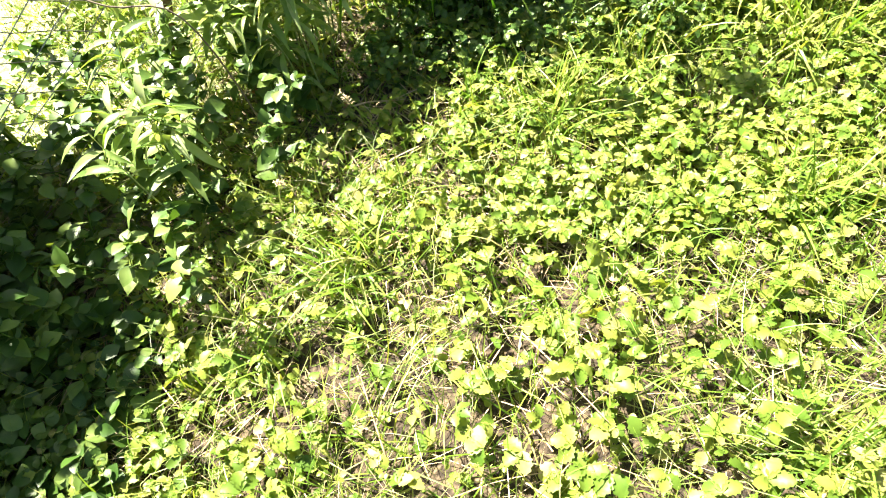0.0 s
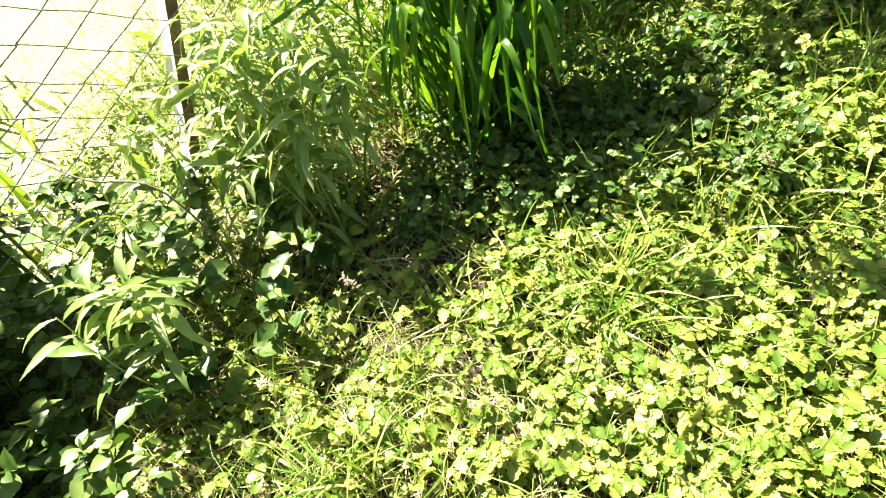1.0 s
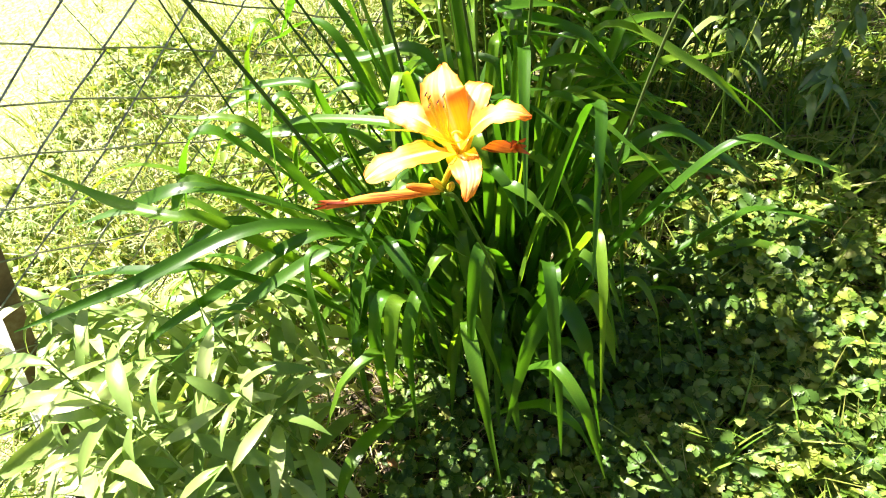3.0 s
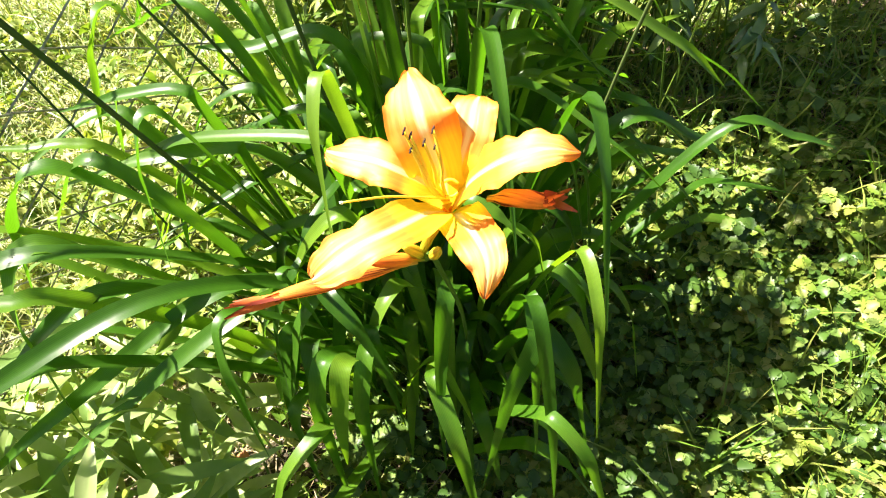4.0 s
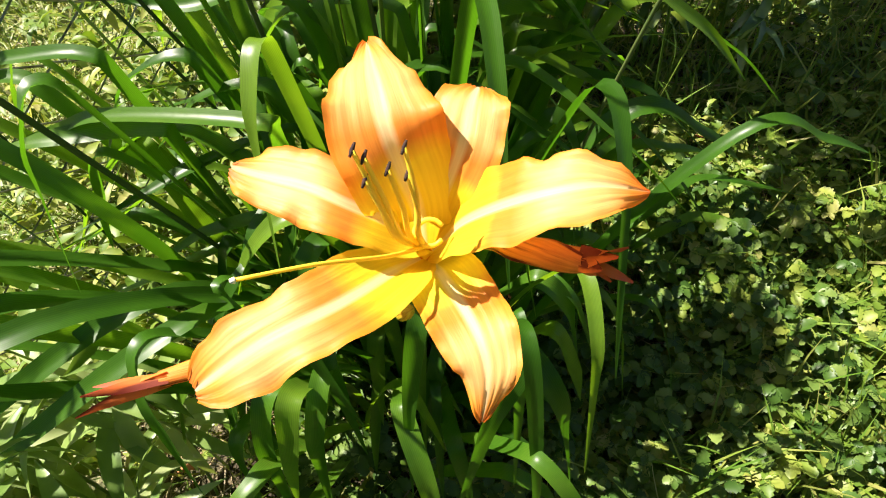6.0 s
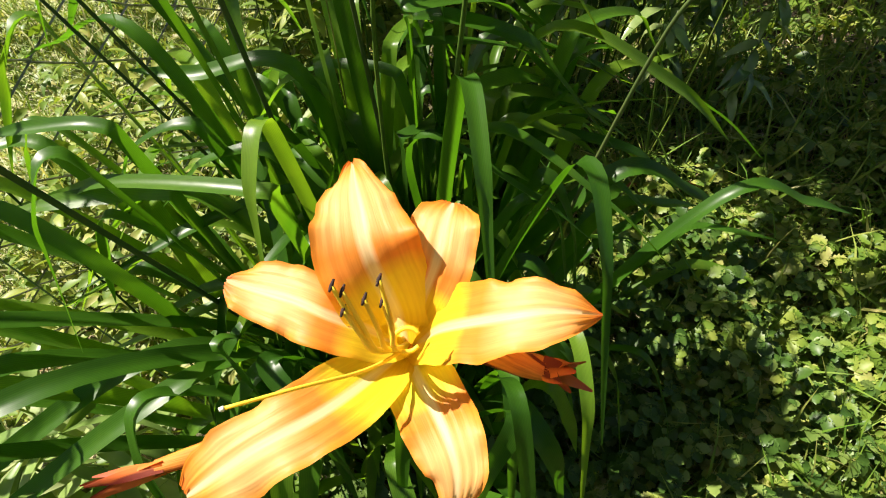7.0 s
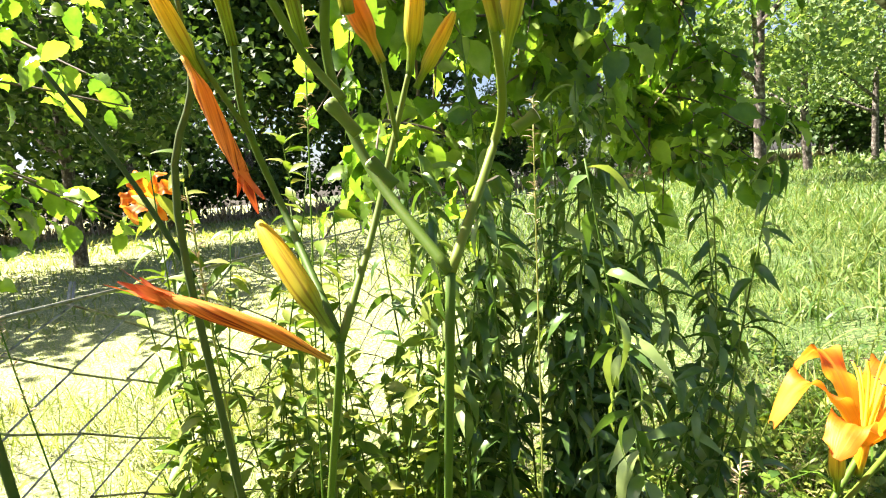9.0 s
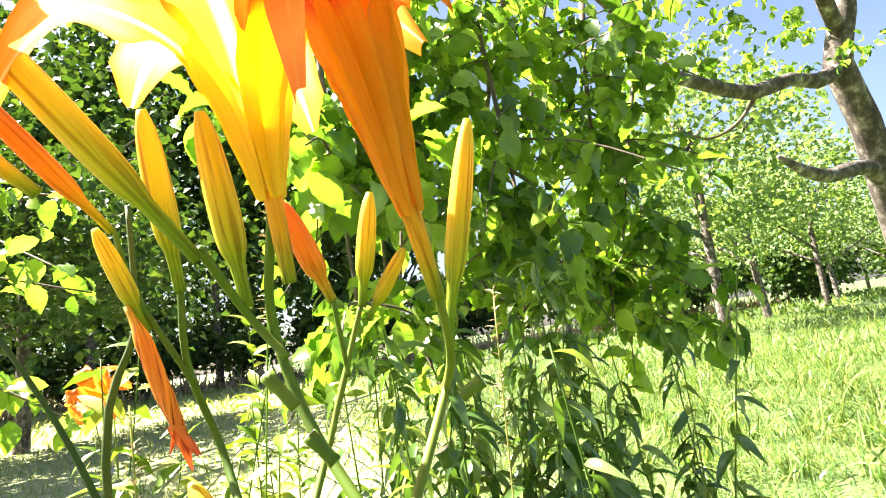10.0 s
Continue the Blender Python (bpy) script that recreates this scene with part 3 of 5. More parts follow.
ground_cover()


def near_grass():
    x, y = clumped(24000, -1.3, 2.2, -0.1, 3.4, 21, 1.6)
    pcs = grass_pieces(x, y, rng.uniform(0.05, 0.2, len(x)), 0.6, 0.55)
    for cx, cy, k, h in ((-0.12, 1.02, 110, 0.24), (0.42, 1.42, 150, 0.26), (-0.33, 0.82, 90, 0.2), (0.03, 1.2, 60, 0.2), (0.95, 1.1, 150, 0.24), (0.8, 0.55, 130, 0.2), (1.1, 1.6, 160, 0.28), (0.5, 0.35, 90, 0.2), (0.2, 1.5, 60, 0.22), (0.75, 1.75, 150, 0.26), (1.0, 1.95, 140, 0.26), (0.62, 1.55, 90, 0.22)):
        gx, gy = lay(rng.normal(cx, 0.05, k), rng.normal(cy, 0.05, k))
        pcs += grass_pieces(gx, gy, rng.uniform(0.5, 1.0, k) * h, 0.3, 0.8)
    x, y = clumped(5500, 0.4, 1.9, 1.6, 3.1, 67, 1.2)
    pcs += grass_pieces(x, y, rng.uniform(0.08, 0.26, len(x)), 0.5, 0.7)
    x, y = clumped(16000, -4.5, 6.0, -5.0, 2.6, 61, 1.2)
    far = (x < -1.4) | (x > 2.0) | (y < -0.2)
    pcs += grass_pieces(x[far], y[far], rng.uniform(0.1, 0.28, far.sum()), 0.4, 2.2, STUBS)
    ob = new("grass", joined("grass", pcs, M_GRASS))
    tagged(ob, "tufts of bright green grass among the weeds", "grass", kind="stuff")
    x, y = clumped(8000, -0.7, 1.9, -0.1, 1.9, 71, 1.5)
    pale = grass_pieces(x, y, rng.uniform(0.06, 0.19, len(x)), 0.7, 0.4)
    ob = new("pale_grass", joined("pale_grass", pale, M_MEADOW))
    tagged(ob, "fine pale grass blades between the weeds", "grass", kind="stuff")
    x, y = clumped(9000, -1.2, 1.8, 0.0, 3.0, 33, 1.3)
    m = rot(rng.uniform(0, 6.28, len(x)), rng.normal(0.05, 0.15, len(x)), rng.normal(0, 0.6, len(x)), rng.uniform(0.05, 0.16, len(x)))
    m = m @ rot(np.zeros(len(x)), np.full(len(x), -1.5), np.zeros(len(x)), np.ones(len(x)))
    m[:, :, 0] *= 0.42
    ob = new("dry_litter", joined("dry_litter", [(*BLADES[0], m, np.stack([x, y, height(x, y) + rng.uniform(0.004, 0.055, len(x))], -1))], M_DRY))
    tagged(ob, "pale dry straw and stalks lying on the soil", "straw", kind="stuff")


near_grass()


def meadow():
    dry, green = [], []
    for n, x0, x1, y0, y1, l0, l1, wide, kinds in ((38000, -2.5, 6, 2.5, 7, 0.035, 0.11, 0.9, BLADES), (26000, -9, 16, 6, 16, 0.08, 0.2, 2.6, STUBS), (14000, -20, 34, 15, 32, 0.2, 0.36, 5.0, STUBS)):
        x, y = clumped(n, x0, x1, y0, y1, 40, 0.8)
        g = x + rng.normal(0, 0.12, n) * y > 0.75 + 0.16 * y
        dry += grass_pieces(x[~g], y[~g], rng.uniform(l0, l1 * 0.8, (~g).sum()), 0.45, wide, kinds)
        green += grass_pieces(x[g], y[g], rng.uniform(l0 * 1.1, l1 * 1.3, g.sum()), 0.45, wide, kinds)
    x, y = clumped(15000, 0.9, 7.0, 2.9, 9.0, 47, 3.2)
    green += grass_pieces(x, y, rng.uniform(0.09, 0.22, len(x)), 0.35, 0.8, BLADES)
    for i in range(150):
        d = rng.uniform(2.2, 9.0)
        cx, cy = 0.9 + d * rng.uniform(0.15, 1.1), 2.3 + d * rng.uniform(0.5, 0.95)
        k = 46
        green += grass_pieces(rng.normal(cx, 0.09, k), rng.normal(cy, 0.09, k), rng.uniform(0.14, 0.34, k), 0.4, 1.0, BLADES)
    x, y = clumped(6500, -1.7, 0.15, 2.15, 4.6, 53, 2.4)
    long = grass_pieces(x, y, rng.uniform(0.08, 0.26, len(x)), 0.35, 0.55, BLADES)
    ob = new("fence_grass", joined("fence_grass", long, M_MEADOW))
    tagged(ob, "long pale yellow-green grass growing along the fence", "grass", kind="stuff")
    ob = new("dry_meadow_grass", joined("dry_meadow_grass", dry, M_MEADOW))
    tagged(ob, "mown sun-bleached meadow grass beyond the fence", "grass", kind="stuff")
    ob = new("green_meadow_grass", joined("green_meadow_grass", green, M_MEADOWGREEN))
    tagged(ob, "green meadow grass with uneven tufts", "grass", kind="stuff")
    x = rng.uniform(-22, 26, 5000)
    y = 27 + rng.uniform(0, 3.0, 5000) - 0.12 * x
    ob = new("dry_tall_grass", joined("dry_tall_grass", grass_pieces(x, y, rng.uniform(0.5, 1.1, 5000), 0.15, 2.2, STUBS), M_DRY))
    tagged(ob, "strip of tall dry grass along the wood's edge", "grass", kind="stuff")


meadow()


# ---- fence ----
FX, FY, FK = -0.547, 1.80, 0.65


def fence_at(y):
    return FX + (y - FY) * FK


def fence():
    base = new("chain_link_fence")
    base.location = (FX, FY, float(height(FX, FY)))
    inv = Matrix.Translation(-base.location)

    def top(y):
        return 1.19 + 0.006 * math.sin(2.2 * y)

    def put(name, me, label=""):
        me.transform(inv)
        part(name, me, base, label)

    pts = [(fence_at(y), y, top(y)) for y in np.linspace(-1.0, 7, 40)]
    put("top_wire", tube("top_wire", pts, [0.0026], M_WIRE, 6, 80), "dark tensioned top wire")
    # zigzag mesh wires, each woven down the fence
    along, amp = 0.040 / 1.193, 0.042
    vs, fs = [], []
    for i in range(int(7.6 / (2 * along))):
        y0 = -0.9 + i * 2 * along
        lo = float(height(fence_at(y0), y0)) - 0.02
        hi = top(y0) - 0.004
        line = []
        for j in range(int((hi - lo) / amp) + 1):
            o = 1 if (i + j) % 2 else -1
            yy = y0 + o * along * 1.02 + 0.12 * along * math.sin(j * 0.9 + i * 0.3) - 0.0055 * j * 0.4
            wob = 0.008 * math.sin(1.7 * yy + 3 * j * amp)
            line.append((fence_at(yy) + wob + o * 0.0016, yy - o * 0.0010, hi - j * amp + 0.003 * math.sin(j * 2.1 + i)))
        line.insert(0, (line[0][0] + 0.004, line[0][1] + 0.010, hi + 0.026))
        c = np.array(line)
        off, r = len(vs), 0.0017
        for p0 in c:
            vs += [p0 + (r, r * 0.4, 0), p0 + (0, 0, r), p0 + (-r, -r * 0.4, 0), p0 + (0, 0, -r)]
        for j in range(len(c) - 1):
            for k in range(4):
                fs.append((off + 4 * j + k, off + 4 * j + (k + 1) % 4, off + 4 * j + 4 + (k + 1) % 4, off + 4 * j + 4 + k))
    me = mesh_of("wire_mesh", vs, fs, M_WIRE, smooth=False)
    me.transform(inv)
    ob = part("wire_mesh", me, base, "rusty diamond wire mesh")
    ob["kind"] = "stuff"
    # leaning angle-iron post
    z0 = float(height(FX, FY)) - 0.1
    bm = bmesh.new()
    wa, wb, th = (-0.907, 0.42), (0.50, 0.87), 0.005
    prof = [(0, 0), (0.045, 0), (0.045, th), (th, th), (th, 0.032), (0, 0.032)]
    low, high = (-0.745, 1.515, z0), (-0.512, 1.868, 1.15)
    rings = []
    for q in (0, 0.5, 1):
        c = [low[k] + q * (high[k] - low[k]) for k in range(3)]
        rings.append([bm.verts.new((c[0] + a * wa[0] + b * wb[0], c[1] + a * wa[1] + b * wb[1], c[2])) for a, b in prof])
    for r0, r1 in zip(rings, rings[1:]):
        for k in range(6):
            fc = bm.faces.new((r0[k], r0[(k + 1) % 6], r1[(k + 1) % 6], r1[k]))
            # The left flange takes the pale copy that stands in for sun on it.
            fc.material_index = 1 if k == 0 else 0
    bm.faces.new(rings[-1])
    bmesh.ops.recalc_face_normals(bm, faces=bm.faces)
    bm.normal_update()
    me = bpy.data.meshes.new("post")
    bm.to_mesh(me)
    bm.free()
    me.materials.append(M_POST)
    me.materials.append(M_POST_SUNLIT)
    put("post", me, "leaning rusty angle-iron post")
    tagged(base, "low rusty chain-link fence with a leaning steel post", "fence")


fence()


# ---- daylily ----
CLUMP = Vector((0.11, 1.93, float(height(0.11, 1.93))))


def clump_base(dx, dy):
    x, y = CLUMP.x + dx, CLUMP.y + dy
    return (x, y, float(height(x, y)) - 0.01)


def daylily_clump():
    plant = new("daylily_clump")
    plant.location = CLUMP
    inv = Matrix.Translation(-CLUMP)
    r = random.Random(5)

    def leaf(apex, tip, width=0.022, foot=None, fold=0.28, twist=0.0, kink=True):
        b = foot or clump_base(0.25 * (apex[0] - CLUMP.x) + r.uniform(-0.03, 0.03), 0.25 * (apex[1] - CLUMP.y) + r.uniform(-0.03, 0.03))
        mid = tuple(b[k] + (apex[k] - b[k]) * (0.45, 0.45, 0.62)[k] for k in range(3))
        low = tuple(apex[k] + (tip[k] - apex[k]) * (0.62, 0.62, 0.42)[k] for k in range(3))
        line = [b, mid, apex, low, tip]
        if kink:
            pre = tuple(mid[k] + (apex[k] - mid[k]) * (0.72, 0.72, 0.86)[k] for k in range(3))
            post = tuple(apex[k] + (tip[k] - apex[k]) * (0.42, 0.42, 0.16)[k] for k in range(3))
            line = [b, mid, pre, apex, post, low, tip]
        me = ribbon("leaf", line, width * 0.84, M_STRAP, fold=fold * r.uniform(0.6, 1.5), n=34, twist=twist or r.uniform(-0.5, 0.5), wave=r.uniform(0.05, 0.3), phase=r.uniform(0, 6))
        me.transform(inv)
        part("leaf", me, plant)

    # leaves that hang over the front
    leaf((-0.029, 1.720, 0.659), (-0.062, 1.660, 0.355), 0.024)
    leaf((0.018, 1.730, 0.649), (-0.018, 1.650, 0.366), 0.022)
    leaf((0.027, 1.750, 0.661), (0.040, 1.700, 0.508), 0.022)
    leaf((0.089, 1.700, 0.613), (0.120, 1.570, 0.323), 0.024)
    leaf((0.211, 1.720, 0.643), (0.124, 1.640, 0.398), 0.030)
    leaf((0.224, 1.730, 0.622), (0.277, 1.650, 0.373), 0.030)
    leaf((0.212, 1.700, 0.457), (0.319, 1.630, 0.145), 0.022)
    leaf((-0.055, 1.660, 0.604), (-0.128, 1.600, 0.512), 0.024)
    leaf((-0.091, 1.580, 0.469), (-0.133, 1.500, 0.336), 0.024)
    leaf((0.289, 1.930, 0.749), (0.344, 1.860, 0.403), 0.022)
    leaf((0.210, 1.980, 0.752), (0.301, 1.930, 0.718), 0.020)
    leaf((0.640, 2.100, 0.418), (0.848, 2.020, 0.396), 0.020)
    leaf((0.631, 2.060, 0.362), (0.782, 2.000, 0.316), 0.022)
    leaf((0.478, 2.050, 0.509), (0.530, 2.080, 0.522), 0.020)
    leaf((-0.264, 1.740, 0.823), (-0.453, 1.800, 0.868), 0.020)
    leaf((-0.277, 1.700, 0.767), (-0.449, 1.720, 0.742), 0.020)
    leaf((-0.264, 1.880, 0.850), (-0.304, 1.800, 0.739), 0.026)
    leaf((-0.266, 1.800, 0.822), (-0.295, 1.700, 0.613), 0.026)
    leaf((-0.203, 2.000, 0.846), (-0.216, 1.950, 0.795), 0.020)
    leaf((-0.260, 1.950, 0.825), (-0.357, 1.950, 0.840), 0.016)
    leaf((-0.106, 1.740, 0.742), (-0.116, 1.670, 0.550), 0.020)
    leaf((-0.011, 1.780, 0.713), (0.050, 1.700, 0.594), 0.022)
    leaf((-0.241, 2.020, 0.813), (-0.353, 1.970, 0.783), 0.018)
    leaf((-0.050, 1.800, 0.730), (-0.021, 1.760, 0.652), 0.020)
    leaf((0.155, 1.840, 0.749), (0.217, 1.800, 0.707), 0.020)
    leaf((0.190, 1.920, 0.736), (0.280, 1.860, 0.591), 0.018)
    leaf((0.133, 1.860, 0.764), (0.172, 1.820, 0.702), 0.020)
    leaf((0.359, 1.860, 0.502), (0.418, 1.780, 0.261), 0.016)
    leaf((0.062, 2.035, 1.060), (0.042, 1.943, 0.977), 0.020)
    leaf((0.089, 2.034, 1.065), (0.124, 1.922, 0.949), 0.019)
    leaf((-0.059, 2.020, 1.070), (-0.040, 1.893, 0.980), 0.019)
    leaf((-0.081, 2.005, 1.062), (-0.119, 1.945, 0.942), 0.019)
    leaf((0.181, 1.820, 0.955), (0.174, 1.685, 0.840), 0.015)
    leaf((0.257, 1.779, 0.905), (0.240, 1.640, 0.780), 0.015)
    leaf((0.043, 1.827, 0.938), (0.020, 1.755, 0.790), 0.015)
    leaf((-0.128, 1.877, 0.895), (-0.150, 1.790, 0.760), 0.018)
    leaf((0.30, 2.07, 0.870), (0.420, 2.06, 0.830), 0.018)
    # the rest of the clump, fanned out all round
    for i in range(150):
        a = r.uniform(0, 2 * math.pi)
        reach = r.uniform(0.10, 0.30) * (0.75 if math.sin(a) < -0.1 else 1.0)
        h = r.uniform(0.38, 0.72) * (1.0 if math.sin(a) > -0.2 else 0.8) * (0.9 if math.cos(a) > 0.35 else 1.0)
        foot = clump_base(r.gauss(0, 0.07), r.gauss(0.02, 0.07))
        ap = (foot[0] + reach * math.cos(a), foot[1] + reach * math.sin(a), foot[2] + h)
        k = r.uniform(0.25, 0.6)
        hang = math.sin(a) < -0.1
        out, drop = (0.2, r.uniform(0.6, 1.2)) if hang else (0.45, r.uniform(0.1, 0.75))
        tip = (ap[0] + k * out * math.cos(a + r.uniform(-0.4, 0.4)), ap[1] + k * out * math.sin(a), ap[2] - k * drop * h)
        leaf(ap, tip, r.uniform(0.014, 0.028), foot, twist=r.uniform(-0.6, 0.6), kink=r.random() < 0.5)
    # leaves that rise behind the front ones
    for i in range(26):
        foot = clump_base(r.gauss(0.06, 0.04), r.gauss(0.05, 0.05))
        ap = (r.uniform(0.14, 0.36), r.uniform(1.92, 2.12), r.uniform(0.70, 0.96))
        a, k = r.uniform(-0.6, 1.0), r.uniform(0.12, 0.26)
        tip = (ap[0] + k * math.cos(a), ap[1] + k * math.sin(a), ap[2] - r.uniform(0.2, 0.9) * k)
        leaf(ap, tip, r.uniform(0.016, 0.024), foot, twist=r.uniform(-0.6, 0.6), kink=r.random() < 0.5)
    # upright leaves on the fence side
    for i in range(13):
        foot = clump_base(r.gauss(-0.05, 0.05), r.gauss(0.04, 0.06))
        ap = (foot[0] + r.uniform(-0.22, 0.04), foot[1] + r.uniform(-0.08, 0.14), foot[2] + r.uniform(0.5, 0.78))
        a, k = r.uniform(2.4, 5.2), r.uniform(0.10, 0.24)
        tip = (ap[0] + k * math.cos(a), ap[1] + k * math.sin(a), ap[2] - r.uniform(-0.08, 0.9) * k)
        leaf(ap, tip, r.uniform(0.014, 0.026), foot, twist=r.uniform(-0.8, 0.8), kink=r.random() < 0.4)

    # leaves that sweep out low over the fence-side herbs
    for i in range(9):
        foot = clump_base(r.gauss(-0.06, 0.04), r.gauss(-0.02, 0.05))
        ap = (r.gauss(-0.16, 0.07), r.gauss(1.84, 0.09), r.uniform(0.62, 0.86))
        a, k = r.uniform(2.7, 3.9), r.uniform(0.2, 0.36)
        tip = (ap[0] + k * math.cos(a), ap[1] + k * math.sin(a), ap[2] - r.uniform(-0.12, 0.6) * k)
        leaf(ap, tip, r.uniform(0.015, 0.024), foot, twist=r.uniform(-0.9, 0.9), kink=r.random() < 0.3)

    def scape(points, r0=0.0042, r1=0.003, mat=M_SCAPE, label=""):
        me = tube("scape", points, [r0 * 0.56, r1 * 0.58], mat, 8, 24)
        me.transform(inv)
        return part("scape", me, plant, label)

    def bud(base, tip, width, mat=M_BUD, name="bud", label=""):
        b, t = np.array(base), np.array(tip)
        me = tube(name, [b + (t - b) * q for q in (0, 0.25, 0.6, 1.0)], [width * 0.80 * k for k in (0.44, 0.43, 0.44, 0.47, 0.52, 0.86, 0.98, 1.0, 1.0, 0.98, 0.93, 0.84, 0.68, 0.34)], mat, 10, 27)
        me.transform(inv)
        part(name, me, plant, label)

    def wilted(base, tip, width, curl=0.006, turns=3.2):
        """A spent bloom: a twisted roll of petals that parts into limp shreds at its end."""
        b, t = np.array(base), np.array(tip)
        ln = np.linalg.norm(t - b)
        d = (t - b) / ln
        c = spline([b, b + (t - b) * 0.3 + (0, 0, curl), b + (t - b) * 0.62 + (0, 0, curl * 0.5), b + (t - b) * 0.82], 20)
        u = np.cross(d, (0.2, 0.3, 0.9))
        u /= np.linalg.norm(u)
        w = np.cross(d, u)
        v, f, uv = [], [], []
        n, m = len(c), 12
        for i in range(n):
            q = i / (n - 1)
            rad = width * float(np.interp(q, [0, 0.12, 0.3, 0.6, 0.85, 1], [0.34, 0.42, 0.95, 1.0, 0.8, 0.7]))
            for k in range(m):
                a = 2 * math.pi * k / m + q * turns
                rr = rad * (1.0, 0.93, 0.78, 0.93)[k % 4] * (1 + 0.06 * math.sin(9 * q + k))
                v.append(c[i] + rr * (math.cos(a) * u + math.sin(a) * w))
                uv.append((2 * min(k, m - k) / m, q * 0.8))
        for i in range(n - 1):
            for k in range(m):
                f.append((i * m + k, i * m + (k + 1) % m, (i + 1) * m + (k + 1) % m, (i + 1) * m + k))
        f.append(tuple(range(m))[::-1])
        for k in range(6):
            a = k * 1.05 + r.uniform(-0.2, 0.2)
            o = math.cos(a) * u + math.sin(a) * w
            side = np.cross(d, o)
            size, far = r.uniform(0.45, 0.7) * width, ln * r.uniform(0.14, 0.3)
            bend = r.uniform(-0.2, 1.3) * width
            off = len(v)
            for i in range(6):
                q = i / 5
                p = c[-2] + o * (0.55 * width + bend * q * q) + d * far * q
                ww = size * (1 - 0.85 * q ** 2)
                tw = math.sin(4 * q + k) * 0.5
                for e in (-1, 0, 1):
                    v.append(p + side * ww * e * math.cos(tw) + o * (ww * e * math.sin(tw) - 0.25 * ww * e * e))
                    uv.append(((k + 0.25 * e) / 6, 0.75 + 0.25 * q))
            for i in range(5):
                for e in range(2):
                    x = off + 3 * i + e
                    f.append((x, x + 1, x + 4, x + 3))
        me = mesh_of("wilted_flower", v, f, M_WILT, uv=uv)
        me.transform(inv)
        part("wilted_flower", me, plant, "twisted wilted orange-red bloom")

    def flower(throat, axis, petals, turn=0.0, depth=0.045, tube_len=0.028, stamens=True, lean=(0, 0), flare=1.5, skin=M_PETAL_SHADED):
        """Six petals round an axis; each: degrees, reach, height of its tip, width, curl back."""
        th = Vector(throat)
        ax = Vector(axis).normalized()
        e1 = (Vector((1, 0, 0)) - ax * ax.x).normalized()
        e2 = ax.cross(e1)
        head = new("flower")
        head.parent = plant
        head.location = th - CLUMP
        head["label"] = "open orange trumpet flower with yellow throat"
        for k, (deg, reach, rise, width, curl) in enumerate(petals):
            a = radians(deg + turn)
            out = e1 * math.cos(a) + e2 * math.sin(a)
            side = ax.cross(out)
            rows, cols = 34, 11
            v, f, uv = [], [], []
            ph = k * 1.7
            for i in range(rows):
                q = i / (rows - 1)
                rad = 0.0028 + reach * (0.12 * q + 0.88 * q ** flare)
                up = rise * (1 - (1 - min(1.0, q * 1.12)) ** 2.0) - curl * max(0, q - 0.72) ** 2 * 12
                w = width * float(np.interp(q, [0, 0.12, 0.28, 0.46, 0.68, 0.82, 0.92, 1], [0.26, 0.56, 0.92, 1.0, 0.98, 0.90, 0.72, 0.24]))
                w *= 0.5
                nick = (1 + 0.03 * math.sin(q * 27 + ph) + 0.03 * math.sin(q * 53 + 2 * ph), 1 + 0.03 * math.sin(q * 23 + 2.1 * ph) + 0.03 * math.sin(q * 61 + ph))
                sway = 0.0025 * math.sin(3.2 * q + ph) * q
                for j in range(cols):
                    o = (j - (cols - 1) / 2) / ((cols - 1) / 2)
                    ruffle = 0.0042 * abs(o) ** 3 * math.sin(q * (15 if o > 0 else 18) + ph + (2.0 if o > 0 else 0)) * min(1.0, max(0.0, (q - 0.25) * 4))
                    cup = 0.20 * w * (o * o) * (1.0 - 1.9 * max(0, q - 0.55)) + 0.05 * w * (1 - min(1, abs(o) * 5))
                    p = out * rad + ax * (up + cup + ruffle) + side * (w * o * (1 + (nick[o > 0] - 1) * abs(o) ** 3) + sway)
                    v.append(tuple(p))
                    uv.append((j / (cols - 1), q))
            for i in range(rows - 1):
                for j in range(cols - 1):
                    b = i * cols + j
                    f.append((b, b + 1, b + cols + 1, b + cols))
            part("petal", mesh_of("petal", v, f, skin, uv=uv), head)
        base_me = tube("flower_tube", [-ax * tube_len, -ax * tube_len * 0.5, ax * 0.003], [0.0024, 0.0027, 0.0030, 0.0032], M_TUBE, 12, 12)
        part("flower_tube", base_me, head)
        if stamens:
            for k in range(6):
                a = radians(60 * k + 20)
                d = (e1 * (math.cos(a) * 0.0048 + lean[0]) + e2 * (math.sin(a) * 0.0048 + lean[1]))
                k2 = 0.78 + 0.09 * ((k * 5) % 4)
                pts = [ax * 0.002 + d * 0.1, ax * 0.02 * k2 + d * 0.6, ax * 0.037 * k2 + d * 1.3, ax * 0.045 * k2 + d * 2.1 * k2]
                fil = part("stamen", tube("stamen", pts, [0.0010, 0.0007], M_FILAMENT, 6, 12), head)
                tip = pts[-1]
                part("anther", tube("anther", [tip - e2 * 0.0016, tip + e1 * 0.0004, tip + e2 * 0.0020 + e1 * 0.0003], [0.0003, 0.0006, 0.0003], M_ANTHER, 6, 6), fil, "dark brown anther")
            pts = [ax * 0.002, ax * 0.022 + e1 * lean[0] * 0.5 + e2 * lean[1] * 0.3, ax * 0.042 + e1 * lean[0] * 1.6 + e2 * lean[1] * 0.6, ax * 0.052 + e1 * lean[0] * 2.8 + e2 * lean[1] * 0.5]
            pis = part("pistil", tube("pistil", pts, [0.0007, 0.0005], M_FILAMENT, 6, 14), head)
